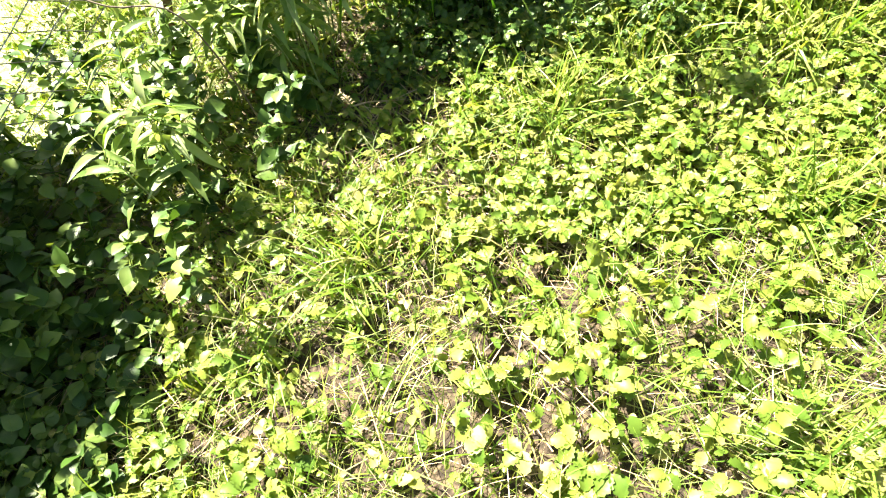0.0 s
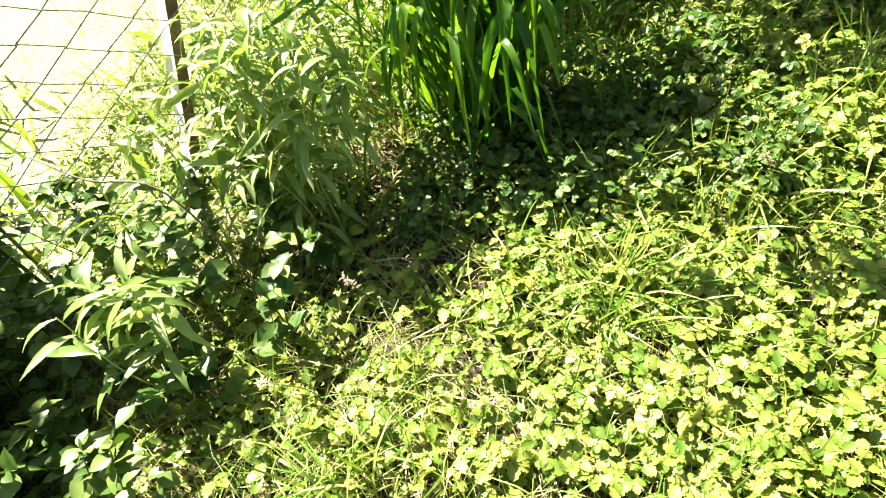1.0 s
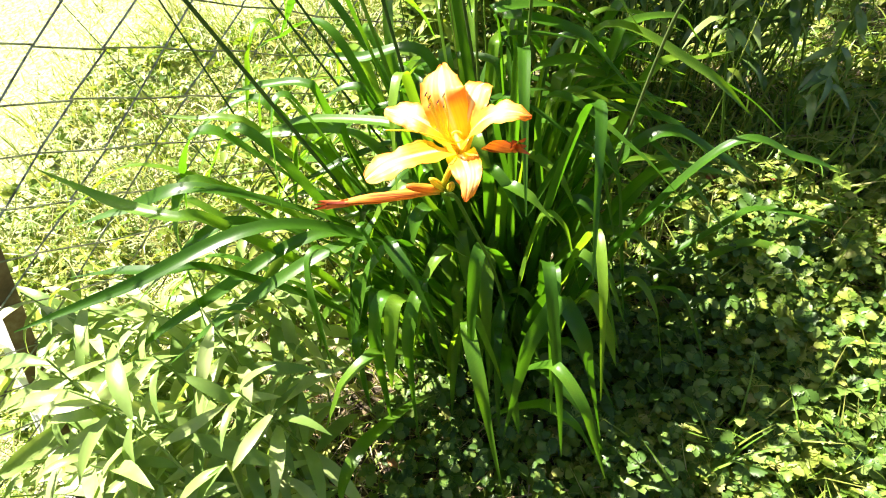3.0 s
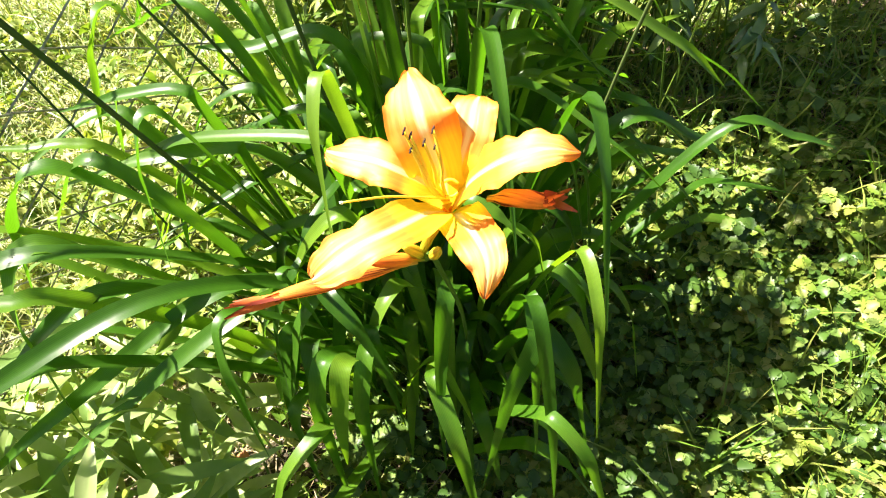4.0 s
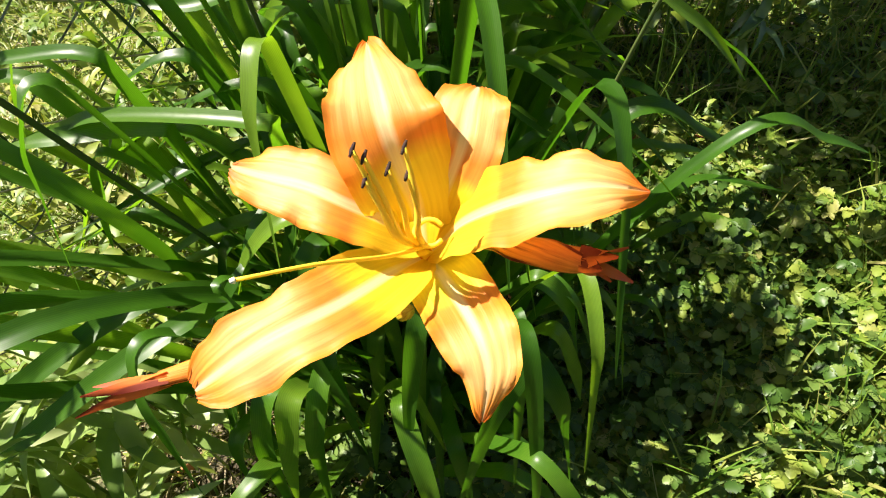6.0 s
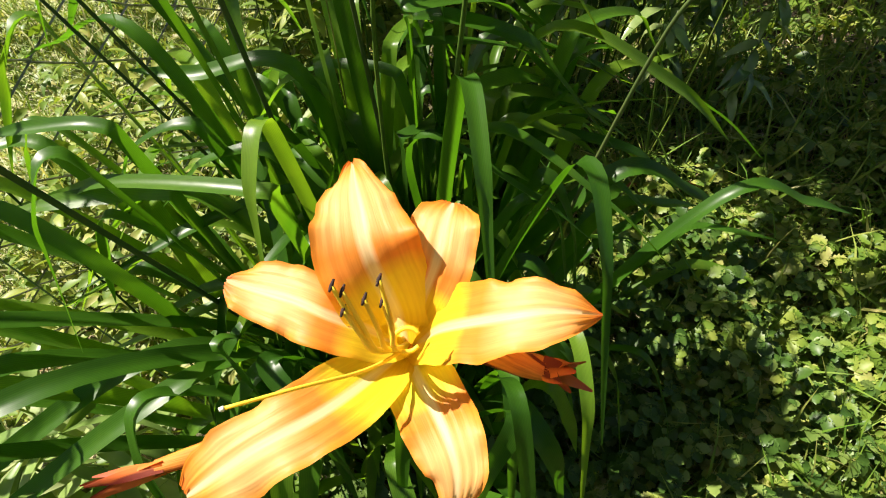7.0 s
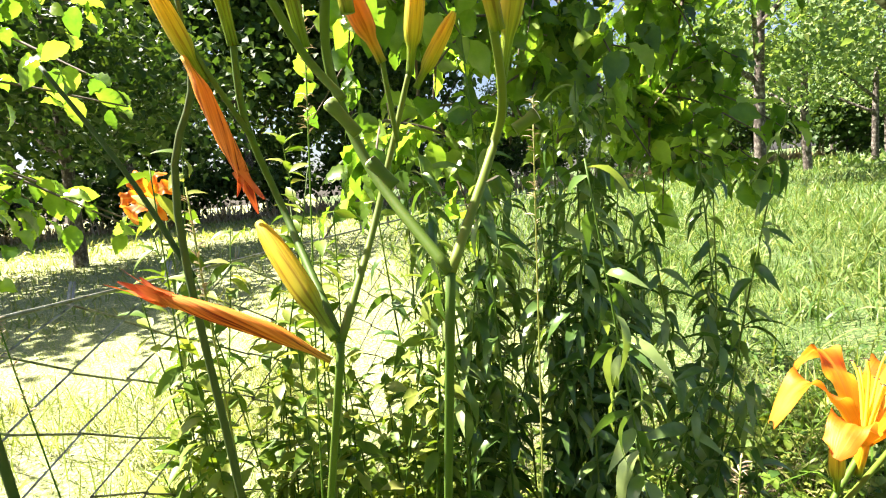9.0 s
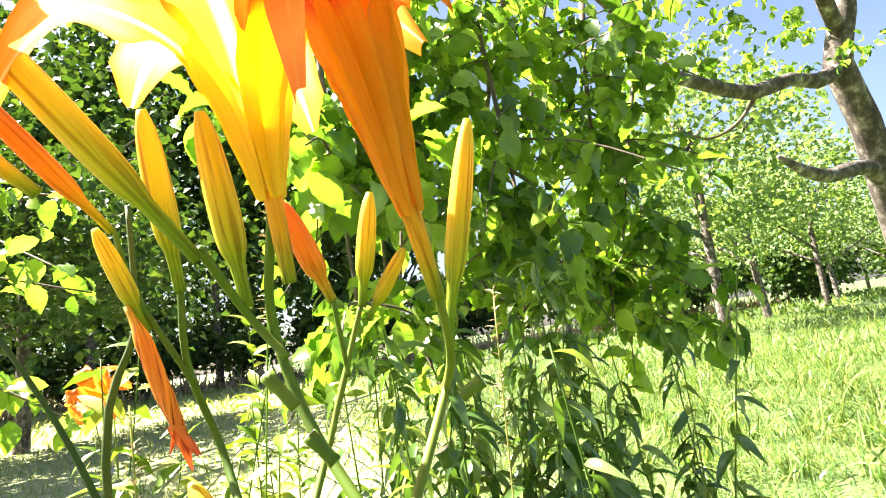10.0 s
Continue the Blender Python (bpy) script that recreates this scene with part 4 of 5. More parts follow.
            part("stigma", tube("stigma", [pts[-1], pts[-1] + e1 * -0.001], [0.0010, 0.0007], M_STIGMA, 6, 3), pis)
        return head

    TIPS = {"pointed": ([0, 0.1, 0.22, 0.42, 0.62, 0.8, 0.91, 0.97, 1], [0.34, 0.58, 0.84, 1.0, 0.98, 0.78, 0.46, 0.22, 0.06]),
            "blunt": ([0, 0.1, 0.22, 0.42, 0.65, 0.84, 0.94, 0.985, 1], [0.34, 0.58, 0.82, 0.97, 1.0, 0.93, 0.74, 0.5, 0.3])}

    def open_bloom(throat, axis, petals):
        """A wide open bloom seen into: each petal runs from the throat through a few points, with a width, a tip shape and a curl."""
        th, ax = Vector(throat), np.array(Vector(axis).normalized())
        head = new("flower")
        head.parent = plant
        head.location = th - CLUMP
        head["label"] = "wide open orange flower with yellow throat"
        rows, cols = 46, 17
        for k, (pts, width, tip, curl) in enumerate(petals):
            base = np.array(pts[0]) * 0.12 - ax * 0.010
            c = spline([tuple(base), tuple(0.5 * np.array(pts[0]) - ax * 0.0035 + 0.5 * base * 0.3), *pts], 60)
            q0 = np.r_[0, np.cumsum(np.linalg.norm(np.diff(c, axis=0), axis=1))]
            c = np.stack([np.interp(np.linspace(0, q0[-1], rows), q0, c[:, j]) for j in range(3)], -1)
            t = np.gradient(c, axis=0)
            t /= np.linalg.norm(t, axis=1)[:, None]
            ph, under = 1.9 * k, -0.0011 * (k % 2)
            v, f, uv = [], [], []
            for i in range(rows):
                q = i / (rows - 1)
                side = np.cross(ax, t[i])
                side /= np.linalg.norm(side)
                up = np.cross(t[i], side)
                w = 0.5 * width * float(np.interp(q, *TIPS[tip]))
                for j in range(cols):
                    o = 2 * j / (cols - 1) - 1
                    e = abs(o)
                    free = min(1.0, max(0.0, (q - 0.3) * 3))
                    wavy = math.sin((17 if o > 0 else 14) * q + ph + (2 if o > 0 else 0)) + 0.55 * math.sin((39 if o > 0 else 34) * q + 2.3 * ph)
                    frill = 0.0006 * e ** 4 * math.sin(70 * q + 3 * o + ph) * free
                    lift = (0.0021 * e ** 2.5 * wavy * free + frill + 0.30 * w * e * e * (1 - 1.5 * q) - 0.0007 * math.exp(-(o / 0.09) ** 2)
                            + 0.0005 * math.sin(9 * o * 2.2 + ph) * free - curl * max(0, q - 0.78) ** 2 * 18 + under)
                    nick = 1 + (0.03 * math.sin(13 * q + ph * (1 + (o > 0))) + 0.012 * math.sin(47 * q + ph)) * e ** 3 * free
                    v.append(tuple(c[i] + side * w * o * nick + up * lift))
                    uv.append((j / (cols - 1), q))
            for i in range(rows - 1):
                for j in range(cols - 1):
                    b = i * cols + j
                    f.append((b, b + 1, b + cols + 1, b + cols))
            part("petal", mesh_of("petal", v, f, M_PETAL, uv=uv), head)
        part("flower_tube", tube("flower_tube", [(-0.0201, -0.0027, -0.0385), (-0.0109, -0.0015, -0.0209), tuple(-ax * 0.006)], [0.0024, 0.0028, 0.0034], M_TUBE, 12, 12), head)
        for tip in ((-0.0158, -0.0182, 0.0638), (-0.0135, -0.0185, 0.0613), (-0.0084, -0.0189, 0.0568), (-0.0037, -0.0156, 0.0602), (-0.0038, -0.0182, 0.0537), (-0.0142, -0.0214, 0.0565)):
            e = np.array(tip)
            low = np.array((e[0] * 0.52 - 0.001, -0.0216, 0.0341))
            pts = [tuple(-ax * 0.004), (low[0] * 0.35, -0.0096, 0.0125), tuple(low), tuple(0.45 * low + 0.55 * e + np.array((0.0010, -0.0026, -0.0008))), tip]
            fil = part("stamen", tube("stamen", pts, [0.0011, 0.0009, 0.0006], M_FILAMENT, 7, 20), head)
            d = np.array((0.0008, 0.0013, 0.0009)) * (1 if tip[0] < -0.007 else -1)
            part("anther", tube("anther", [tuple(e - d), tip, tuple(e + d * 1.1)], [0.0003, 0.0006, 0.0003], M_ANTHER, 6, 6), fil, "dark brown anther")
        pts = [tuple(-ax * 0.004), (-0.001, -0.011, 0.013), (-0.0119, -0.0271, 0.0330), (-0.0274, -0.0365, 0.0467), (-0.0442, -0.0426, 0.0537)]
        pis = part("pistil", tube("pistil", pts, [0.0007, 0.0005], M_FILAMENT, 7, 20), head)
        part("stigma", tube("stigma", [pts[-1], tuple(np.array(pts[-1]) + (-0.0009, -0.0004, 0.0004))], [0.0008, 0.0006], M_STIGMA, 6, 3), pis)
        # curled lip of the throat
        lip = [tuple(np.array((0.0009, -0.0122, 0.0213)) + 0.0044 * np.array((math.cos(a), 0.6 * math.sin(a), 0.7 * math.sin(a)))) for a in np.linspace(0.4, 5.6, 9)]
        part("throat_lip", tube("throat_lip", lip, [0.0007, 0.0010, 0.0007], M_FILAMENT, 7, 24), head)

    # scape that leans out to the front bloom
    scape([clump_base(0.02, -0.06), (0.135, 1.78, 0.58), (0.112, 1.668, 0.87), (0.1040, 1.6265, 0.9320)])
    open_bloom((0.1218, 1.6255, 0.9779), (-0.04, -0.256, 0.968), [
        ([(-0.0019, -0.0007, 0.0234), (-0.0072, 0.0051, 0.0454), (-0.0091, 0.0209, 0.0522), (-0.0098, 0.0439, 0.0542)], 0.0335, "pointed", 0.004),
        ([(0.0066, 0.0013, 0.0222), (0.0136, 0.0044, 0.0400), (0.0183, 0.0150, 0.0458), (0.0231, 0.0264, 0.0478)], 0.0255, "blunt", 0.006),
        ([(0.0120, -0.0115, 0.0241), (0.0243, -0.0222, 0.0428), (0.0397, -0.0268, 0.0502), (0.0575, -0.0287, 0.0483)], 0.0265, "pointed", 0.004),
        ([(0.0026, -0.0212, 0.0128), (0.0081, -0.0424, 0.0179), (0.0099, -0.0558, 0.0150), (0.0062, -0.0671, 0.0046)], 0.024, "pointed", 0.003),
        ([(-0.0122, -0.0209, 0.0164), (-0.0267, -0.0337, 0.0241), (-0.0451, -0.0417, 0.0251), (-0.0670, -0.0497, 0.0190)], 0.0245, "blunt", 0.003),
        ([(-0.0083, -0.0078, 0.0220), (-0.0218, -0.0068, 0.0343), (-0.0343, 0.0001, 0.0372), (-0.0542, 0.0108, 0.0357)], 0.0228, "blunt", -0.003)])
    wilted((0.1414, 1.6170, 0.9835), (0.1706, 1.5897, 1.0034), 0.0052, 0.001, 1.6)
    wilted((0.1000, 1.6225, 0.9360), (0.0040, 1.6020, 0.9490), 0.0048, 0.002, 1.2)
    bud((0.1040, 1.6225, 0.9380), (0.0747, 1.6140, 0.9534), 0.0052, M_BUDORANGE)
    bud((0.1060, 1.6245, 0.9360), (0.0946, 1.6191, 0.9556), 0.0044)
    bud((0.1080, 1.6225, 0.9370), (0.1132, 1.6157, 0.9518), 0.0042)
    # tall scapes
    jA, jB = (0.206, 1.820, 1.250), (0.168, 1.868, 1.220)
    scape([clump_base(0.06, 0.0), (0.176, 1.925, 0.72), (0.200, 1.885, 1.05), jA])
    scape([clump_base(0.0, 0.02), (0.122, 1.955, 0.85), (0.146, 1.915, 1.075), jB])
    scape([(0.134, 2.055, 0.26), (0.126, 2.02, 0.60), (0.104, 1.964, 1.10), (0.097, 1.945, 1.28), (0.113, 1.939, 1.338), (0.114, 1.937, 1.364), (0.113, 1.936, 1.4)], 0.0048, 0.0022, M_DARKSTEM)
    scape([(0.038, 2.02, 0.25), (0.024, 1.985, 0.70), (0.007, 1.944, 1.10), (-0.001, 1.922, 1.34)], 0.0050, 0.0036, M_DARKSTEM)
    scape([(0.13, 2.04, 0.25), (0.010, 2.026, 0.60), (-0.171, 2.013, 1.10), (-0.240, 2.010, 1.29)], 0.0042, 0.0026, M_DARKSTEM)
    scape([(0.16, 1.975, 0.25), (0.0, 2.02, 0.58), (-0.258, 2.095, 1.10), (-0.34, 2.12, 1.26)], 0.0042, 0.0024, M_DARKSTEM)
    scape([(0.0, 1.985, 0.24), (-0.060, 1.90, 0.60), (-0.149, 1.779, 1.10), (-0.172, 1.750, 1.22)], 0.0052, 0.0038, M_DARKSTEM)
    scape([(-0.10, 1.87, 0.21), (-0.20, 1.935, 0.60), (-0.341, 2.033, 1.10), (-0.37, 2.05, 1.20)], 0.0030, 0.0018, M_DARKSTEM)
    scape([(-0.02, 1.80, 0.20), (-0.31, 1.98, 0.60), (-0.675, 2.223, 1.10)], 0.0030, 0.0012, M_DARKSTEM)
    # Dark stem colour on this scape stands in for the shade it stands in.
    scape([clump_base(0.12, 0.04), (0.335, 1.905, 0.84), (0.366, 1.880, 0.98), (0.403, 1.866, 1.078)], 0.0038, 0.0028, M_DARKSTEM)
    scape([(0.403, 1.866, 1.076), (0.450, 1.872, 1.098), (0.53, 1.89, 1.13)], 0.003, 0.002)
    # forks of the tall scapes
    scape([jA, (0.186, 1.850, 1.290), (0.176, 1.855, 1.330), (0.179, 1.826, 1.362)], 0.0038, 0.003)
    scape([jA, (0.236, 1.852, 1.292), (0.237, 1.838, 1.312), (0.222, 1.806, 1.348)], 0.0036, 0.0028)
    scape([(0.180, 1.852, 1.315), (0.168, 1.855, 1.332), (0.155, 1.835, 1.354)], 0.0030, 0.0028)
    scape([jB, (0.190, 1.902, 1.262), (0.206, 1.912, 1.303), (0.218, 1.912, 1.337)], 0.0034, 0.0024)
    scape([jB, (0.150, 1.925, 1.275), (0.139, 1.912, 1.318), (0.139, 1.904, 1.355)], 0.0036, 0.0026)
    scape([(0.208, 1.911, 1.303), (0.203, 1.898, 1.340)], 0.0022, 0.0022)
    scape([(0.140, 1.912, 1.312), (0.122, 1.905, 1.350), (0.113, 1.906, 1.383)], 0.0026, 0.002)
    scape([(0.099, 1.950, 1.245), (0.075, 1.955, 1.30), (0.04, 1.965, 1.36)], 0.0030, 0.002, M_DARKSTEM)
    # cut stubs of spent blooms
    def stub(foot, end):
        f, e = np.array(foot), np.array(end)
        me = tube("stub", [f, (f + e) / 2, e], [0.0022, 0.0020, 0.0026], M_SCAPE, 8, 6)
        me.transform(inv)
        part("stub", me, plant, "short cut stub of a spent bloom")
        me = tube("scar", [e, e + (e - f) * 0.03], [0.0025, 0.0021], M_STIGMA, 8, 3)
        me.transform(inv)
        part("scar", me, plant, "pale dry scar")

    stub((0.191, 1.823, 1.281), (0.184, 1.825, 1.29))
    stub((0.181, 1.825, 1.299), (0.173, 1.827, 1.31))
    stub((0.23, 1.811, 1.295), (0.237, 1.809, 1.299))
    stub((0.224, 1.814, 1.275), (0.222, 1.814, 1.28))
    # buds and bloom overhead
    bud((0.218, 1.912, 1.335), (0.227, 1.903, 1.390), 0.0062)
    bud((0.220, 1.911, 1.328), (0.240, 1.900, 1.360), 0.0048)
    bud((0.203, 1.898, 1.338), (0.184, 1.893, 1.385), 0.0070, M_BUDORANGE)
    bud((0.139, 1.904, 1.350), (0.132, 1.880, 1.424), 0.0072)
    bud((0.113, 1.906, 1.380), (0.080, 1.850, 1.425), 0.0055, M_BUDORANGE)
    bud((0.168, 1.855, 1.335), (0.158, 1.842, 1.405), 0.0070)
    bud((0.155, 1.835, 1.350), (0.095, 1.805, 1.430), 0.0066)
    bud((0.241, 1.850, 1.315), (0.257, 1.836, 1.398), 0.0060)
    bud((0.125, 1.907, 1.335), (0.108, 1.900, 1.380), 0.0052)
    bud((0.166, 1.866, 1.222), (0.140, 1.894, 1.272), 0.0066)
    wilted((0.163, 1.870, 1.212), (0.088, 1.880, 1.254), 0.0042, 0.003)
    wilted((0.118, 1.903, 1.346), (0.140, 1.895, 1.282), 0.0042, 0.002)
    ring = [(0, 0.066, 0.074, 0.034, 0.020), (60, 0.064, 0.068, 0.027, 0.030), (120, 0.066, 0.074, 0.034, 0.020), (180, 0.070, 0.066, 0.028, 0.038), (240, 0.066, 0.074, 0.034, 0.024), (300, 0.064, 0.068, 0.027, 0.028)]
    flower((0.180, 1.826, 1.366), (-0.10, -0.10, 1.0), ring, 10, flare=2.1, skin=M_PETAL)
    flower((0.220, 1.803, 1.352), (-0.25, -0.25, 0.95), [(d, q * 0.42, h * 1.15, w * 0.76, c * 1.0) for d, q, h, w, c in ring], 40, stamens=False, flare=2.6)
    flower((0.440, 1.870, 1.115), (0.20, -0.05, 0.96), [(170, 0.052, 0.034, 0.021, 0.026), (208, 0.050, 0.020, 0.019, 0.016), (-82, 0.020, 0.026, 0.020, 0.016), (-25, 0.050, 0.030, 0.021, 0.028), (28, 0.052, 0.040, 0.020, 0.026), (95, 0.044, 0.044, 0.021, 0.020)], 0, tube_len=0.018, lean=(0.002, 0.003), flare=1.15)
    flower((-0.078, 2.638, 1.302), (-0.2, -0.8, 0.3), [(d, q * 0.7, h * 0.7, w * 0.8, c) for d, q, h, w, c in ring], 0, stamens=False)
    flower((0.085, 1.845, 1.400), (-0.6, -0.3, 0.6), [(d, q * 0.8, h, w * 0.9, c) for d, q, h, w, c in ring], 15, stamens=False)
    scape([(0.0, 2.45, 0.35), (-0.05, 2.60, 0.8), (-0.076, 2.65, 1.28)], 0.003, 0.002)
    bud((0.419, 1.868, 1.094), (0.418, 1.866, 1.126), 0.0050)
    scape([(0.403, 1.866, 1.076), (0.417, 1.868, 1.090), (0.438, 1.872, 1.106)], 0.003, 0.003)
    tagged(plant, "large daylily clump with arching green leaves and orange flowers", "daylily")


daylily_clump()


# ---- shrubs and herbs ----
def herb(name, foot, top, n_leaves, shape, mat, size, droop, stem_r=0.003, label="", category="herb", start=0.25, group="", whorl=False):
    """One stem with leaves set round it."""
    foot, top = np.array(foot, float), np.array(top, float)
    th = new(name)
    th.location = foot
    mid = (foot + top) / 2 + np.array([rng.normal(0, 0.03), rng.normal(0, 0.03), 0.02])
    c = spline([foot, mid, top], 16)
    me = tube("stem", c - foot, [stem_r, stem_r * 0.4], M_SCAPE if not whorl else M_LANCE, 6, smooth_line=False)
    part("stem", me, th)
    q = start + (1 - start) * rng.random(n_leaves) ** 0.8
    loc = np.stack([np.interp(q, np.linspace(0, 1, len(c)), c[:, k]) for k in range(3)], -1) - foot
    yaw = np.arange(n_leaves) * 2.4 + rng.normal(0, 0.3, n_leaves)
    m = rot(yaw, rng.normal(droop, 0.42, n_leaves), rng.normal(0, 0.42, n_leaves), size * rng.uniform(0.6, 1.15, n_leaves) * (1.1 - 0.35 * q))
    ob = part("foliage", joined("foliage", [(*shape, m, loc)], mat), th)
    ob["kind"] = "stuff"
    tagged(th, label, category, group)
    return th


def shrubs():
    r = random.Random(11)
    # low shady bush on the fence side
    for i in range(78):
        x, y = lay(r.uniform(-1.15, -0.26), r.uniform(0.85, 1.66))
        if x > -0.36 and y < 0.98:
            continue
        z = float(height(x, y))
        h = r.uniform(0.16, 0.40)
        herb("low_bush", (x, y, z), (x + r.gauss(0, 0.07), y + r.gauss(0, 0.07), z + h), 19, OVATE, M_BUSH, 0.064, 0.05, 0.0022, "leafy dark green low bush stem on the bank", "bush", 0.25, "low bush stems")
    # taller growth by the fence that shades the bank
    for i in range(26):
        y = r.uniform(-0.1, 0.95)
        x = r.uniform(fence_at(y) + 0.12, -0.72)
        z = float(height(x, y))
        h = r.uniform(0.2, 0.42)
        herb("fence_shrub", (x, y, z), (x + r.gauss(0, 0.08), y + r.gauss(0, 0.08), z + h), 24, OVATE, M_BUSH, 0.065, 0.1, 0.003, "shady green shrub shoot beside the fence", "shrub", 0.15, "fence shrub shoots")
    # Unseen tall shoots, added out of view to cast shade on the bank.
    for i in range(46):
        y = r.uniform(-0.15, 0.98)
        x = r.uniform(-1.45, -1.02 - 0.05 * (y > 0.7))
        z = float(height(x, y))
        h = r.uniform(0.8, 1.3)
        herb("tall_shrub", (x, y, z), (x + r.gauss(-0.03, 0.06), y + r.gauss(0, 0.06), z + h), 64, OVATE, M_BUSH, 0.11, 0.0, 0.006, "unseen tall leafy shrub shoot added to shade the bank", "shrub", 0.1, "tall shrub shoots")
    # More unseen shoots, added to shade the low bush.
    for i in range(32):
        y = r.uniform(0.85, 1.42)
        x = r.uniform(-1.5, -1.08)
        z = float(height(x, y))
        herb("tall_shrub", (x, y, z), (x + r.gauss(-0.03, 0.06), y + r.gauss(0, 0.06), z + r.uniform(0.8, 1.25)), 52, OVATE, M_BUSH, 0.11, 0.0, 0.006, "unseen tall leafy shrub shoot added to shade the bank", "shrub", 0.1, "tall shrub shoots")
    # lance-leaved herbs in the sun
    for i in range(28):
        x, y = lay(r.uniform(-0.68, -0.22), r.uniform(1.62, 2.02))
        z = float(height(x, y))
        h = r.uniform(0.30, 0.56)
        herb("lance_herb", (x, y, z), (x + r.gauss(-0.03, 0.05), y + r.gauss(-0.05, 0.05), z + h), 17, LANCE, M_LANCE, 0.15, 0.15, 0.0026, "pale green herb with narrow pointed leaves", "herb", 0.3, "lance-leaved herbs", True)
    for i in range(14):
        x, y = lay(r.uniform(-0.52, -0.20), r.uniform(1.60, 1.88))
        z = float(height(x, y))
        herb("lance_herb", (x, y, z), (x + r.gauss(0.0, 0.04), y + r.gauss(-0.04, 0.04), r.uniform(0.62, 0.78)), 20, LANCE, M_LANCE, 0.15, 0.2, 0.0028, "pale green herb with narrow pointed leaves", "herb", 0.4, "lance-leaved herbs", True)
    for i in range(5):
        x, y = lay(r.uniform(-0.72, -0.46), r.uniform(1.2, 1.5))
        z = float(height(x, y))
        herb("lance_herb", (x, y, z), (x + r.gauss(0.0, 0.05), y + r.gauss(-0.03, 0.04), z + r.uniform(0.36, 0.50)), 14, LANCE, M_LANCE, 0.15, 0.2, 0.0026, "pale green herb with narrow pointed leaves", "herb", 0.45, "lance-leaved herbs", True)
    # tall bush behind the daylilies
    for i in range(52):
        x, y = r.uniform(-0.06, 0.42), r.uniform(2.38, 2.75)
        y = y + 0.15 if x > 0.12 else y
        z = float(height(x, y))
        herb("pale_herb", (x, y, z), (x + r.gauss(0, 0.07), y + r.gauss(-0.03, 0.05), z + (r.uniform(0.4, 1.16) if x < 0.2 else r.uniform(0.35, 0.8))), 46, LEAFLET, M_COVER, 0.07, 0.1, 0.0024, "slender light green herb with small pointed leaves", "herb", 0.2, "slender herbs")
    for i in range(66):
        x, y = r.gauss(0.56, 0.17), r.gauss(2.58, 0.14)
        y = max(y, 2.58 + 0.3 * r.random()) if x < 0.6 else y
        z = float(height(x, y))
        h = r.uniform(0.55, 1.36) * (1.0 - 0.7 * abs(x - 0.5))
        herb("tall_herb", (x, y, z), (x + r.gauss(0.04, 0.11), y + r.gauss(-0.04, 0.08), z + h), 38, BROADLANCE, M_TALLHERB, 0.098, -0.16, 0.003, "tall leafy herb with drooping pointed leaves", "herb", 0.3, "tall herbs")


shrubs()


# ---- trees ----
def limb_tree(name, limbs, leaf_sets, label, category="tree"):
    """A tree from limbs (points, radii) and leaf clouds (mesh)."""
    th = new(name)
    th.location = limbs[0][0][0]
    inv = Matrix.Translation(-Vector(limbs[0][0][0]))
    for k, (pts, radii) in enumerate(limbs):
        me = tube("trunk" if k == 0 else "branch", pts, radii, M_BARK if radii[0] > 0.02 else M_TWIG, 10 if radii[0] > 0.02 else 5, 20)
        me.transform(inv)
        part("trunk" if k == 0 else "branch", me, th)
    for me in leaf_sets:
        me.transform(inv)
        part("crown", me, th)["kind"] = "stuff"
    return tagged(th, label, category)


def twig_leaves(lines, per, size, shape, mat, hang=-0.5):
    """Leaves along twigs."""
    loc = []
    for pts in lines:
        c = spline(pts, 14)
        q = rng.random(per) ** 0.8
        p = np.stack([np.interp(q, np.linspace(0, 1, len(c)), c[:, k]) for k in range(3)], -1)
        loc.append(p + rng.normal(0, 0.018, p.shape))
    loc = np.concatenate(loc)
    n = len(loc)
    m = rot(rng.uniform(0, 6.28, n), rng.normal(hang, 0.5, n), rng.normal(0, 0.6, n), size * rng.uniform(0.65, 1.15, n))
    return joined("crown", [(*shape, m, loc)], mat)


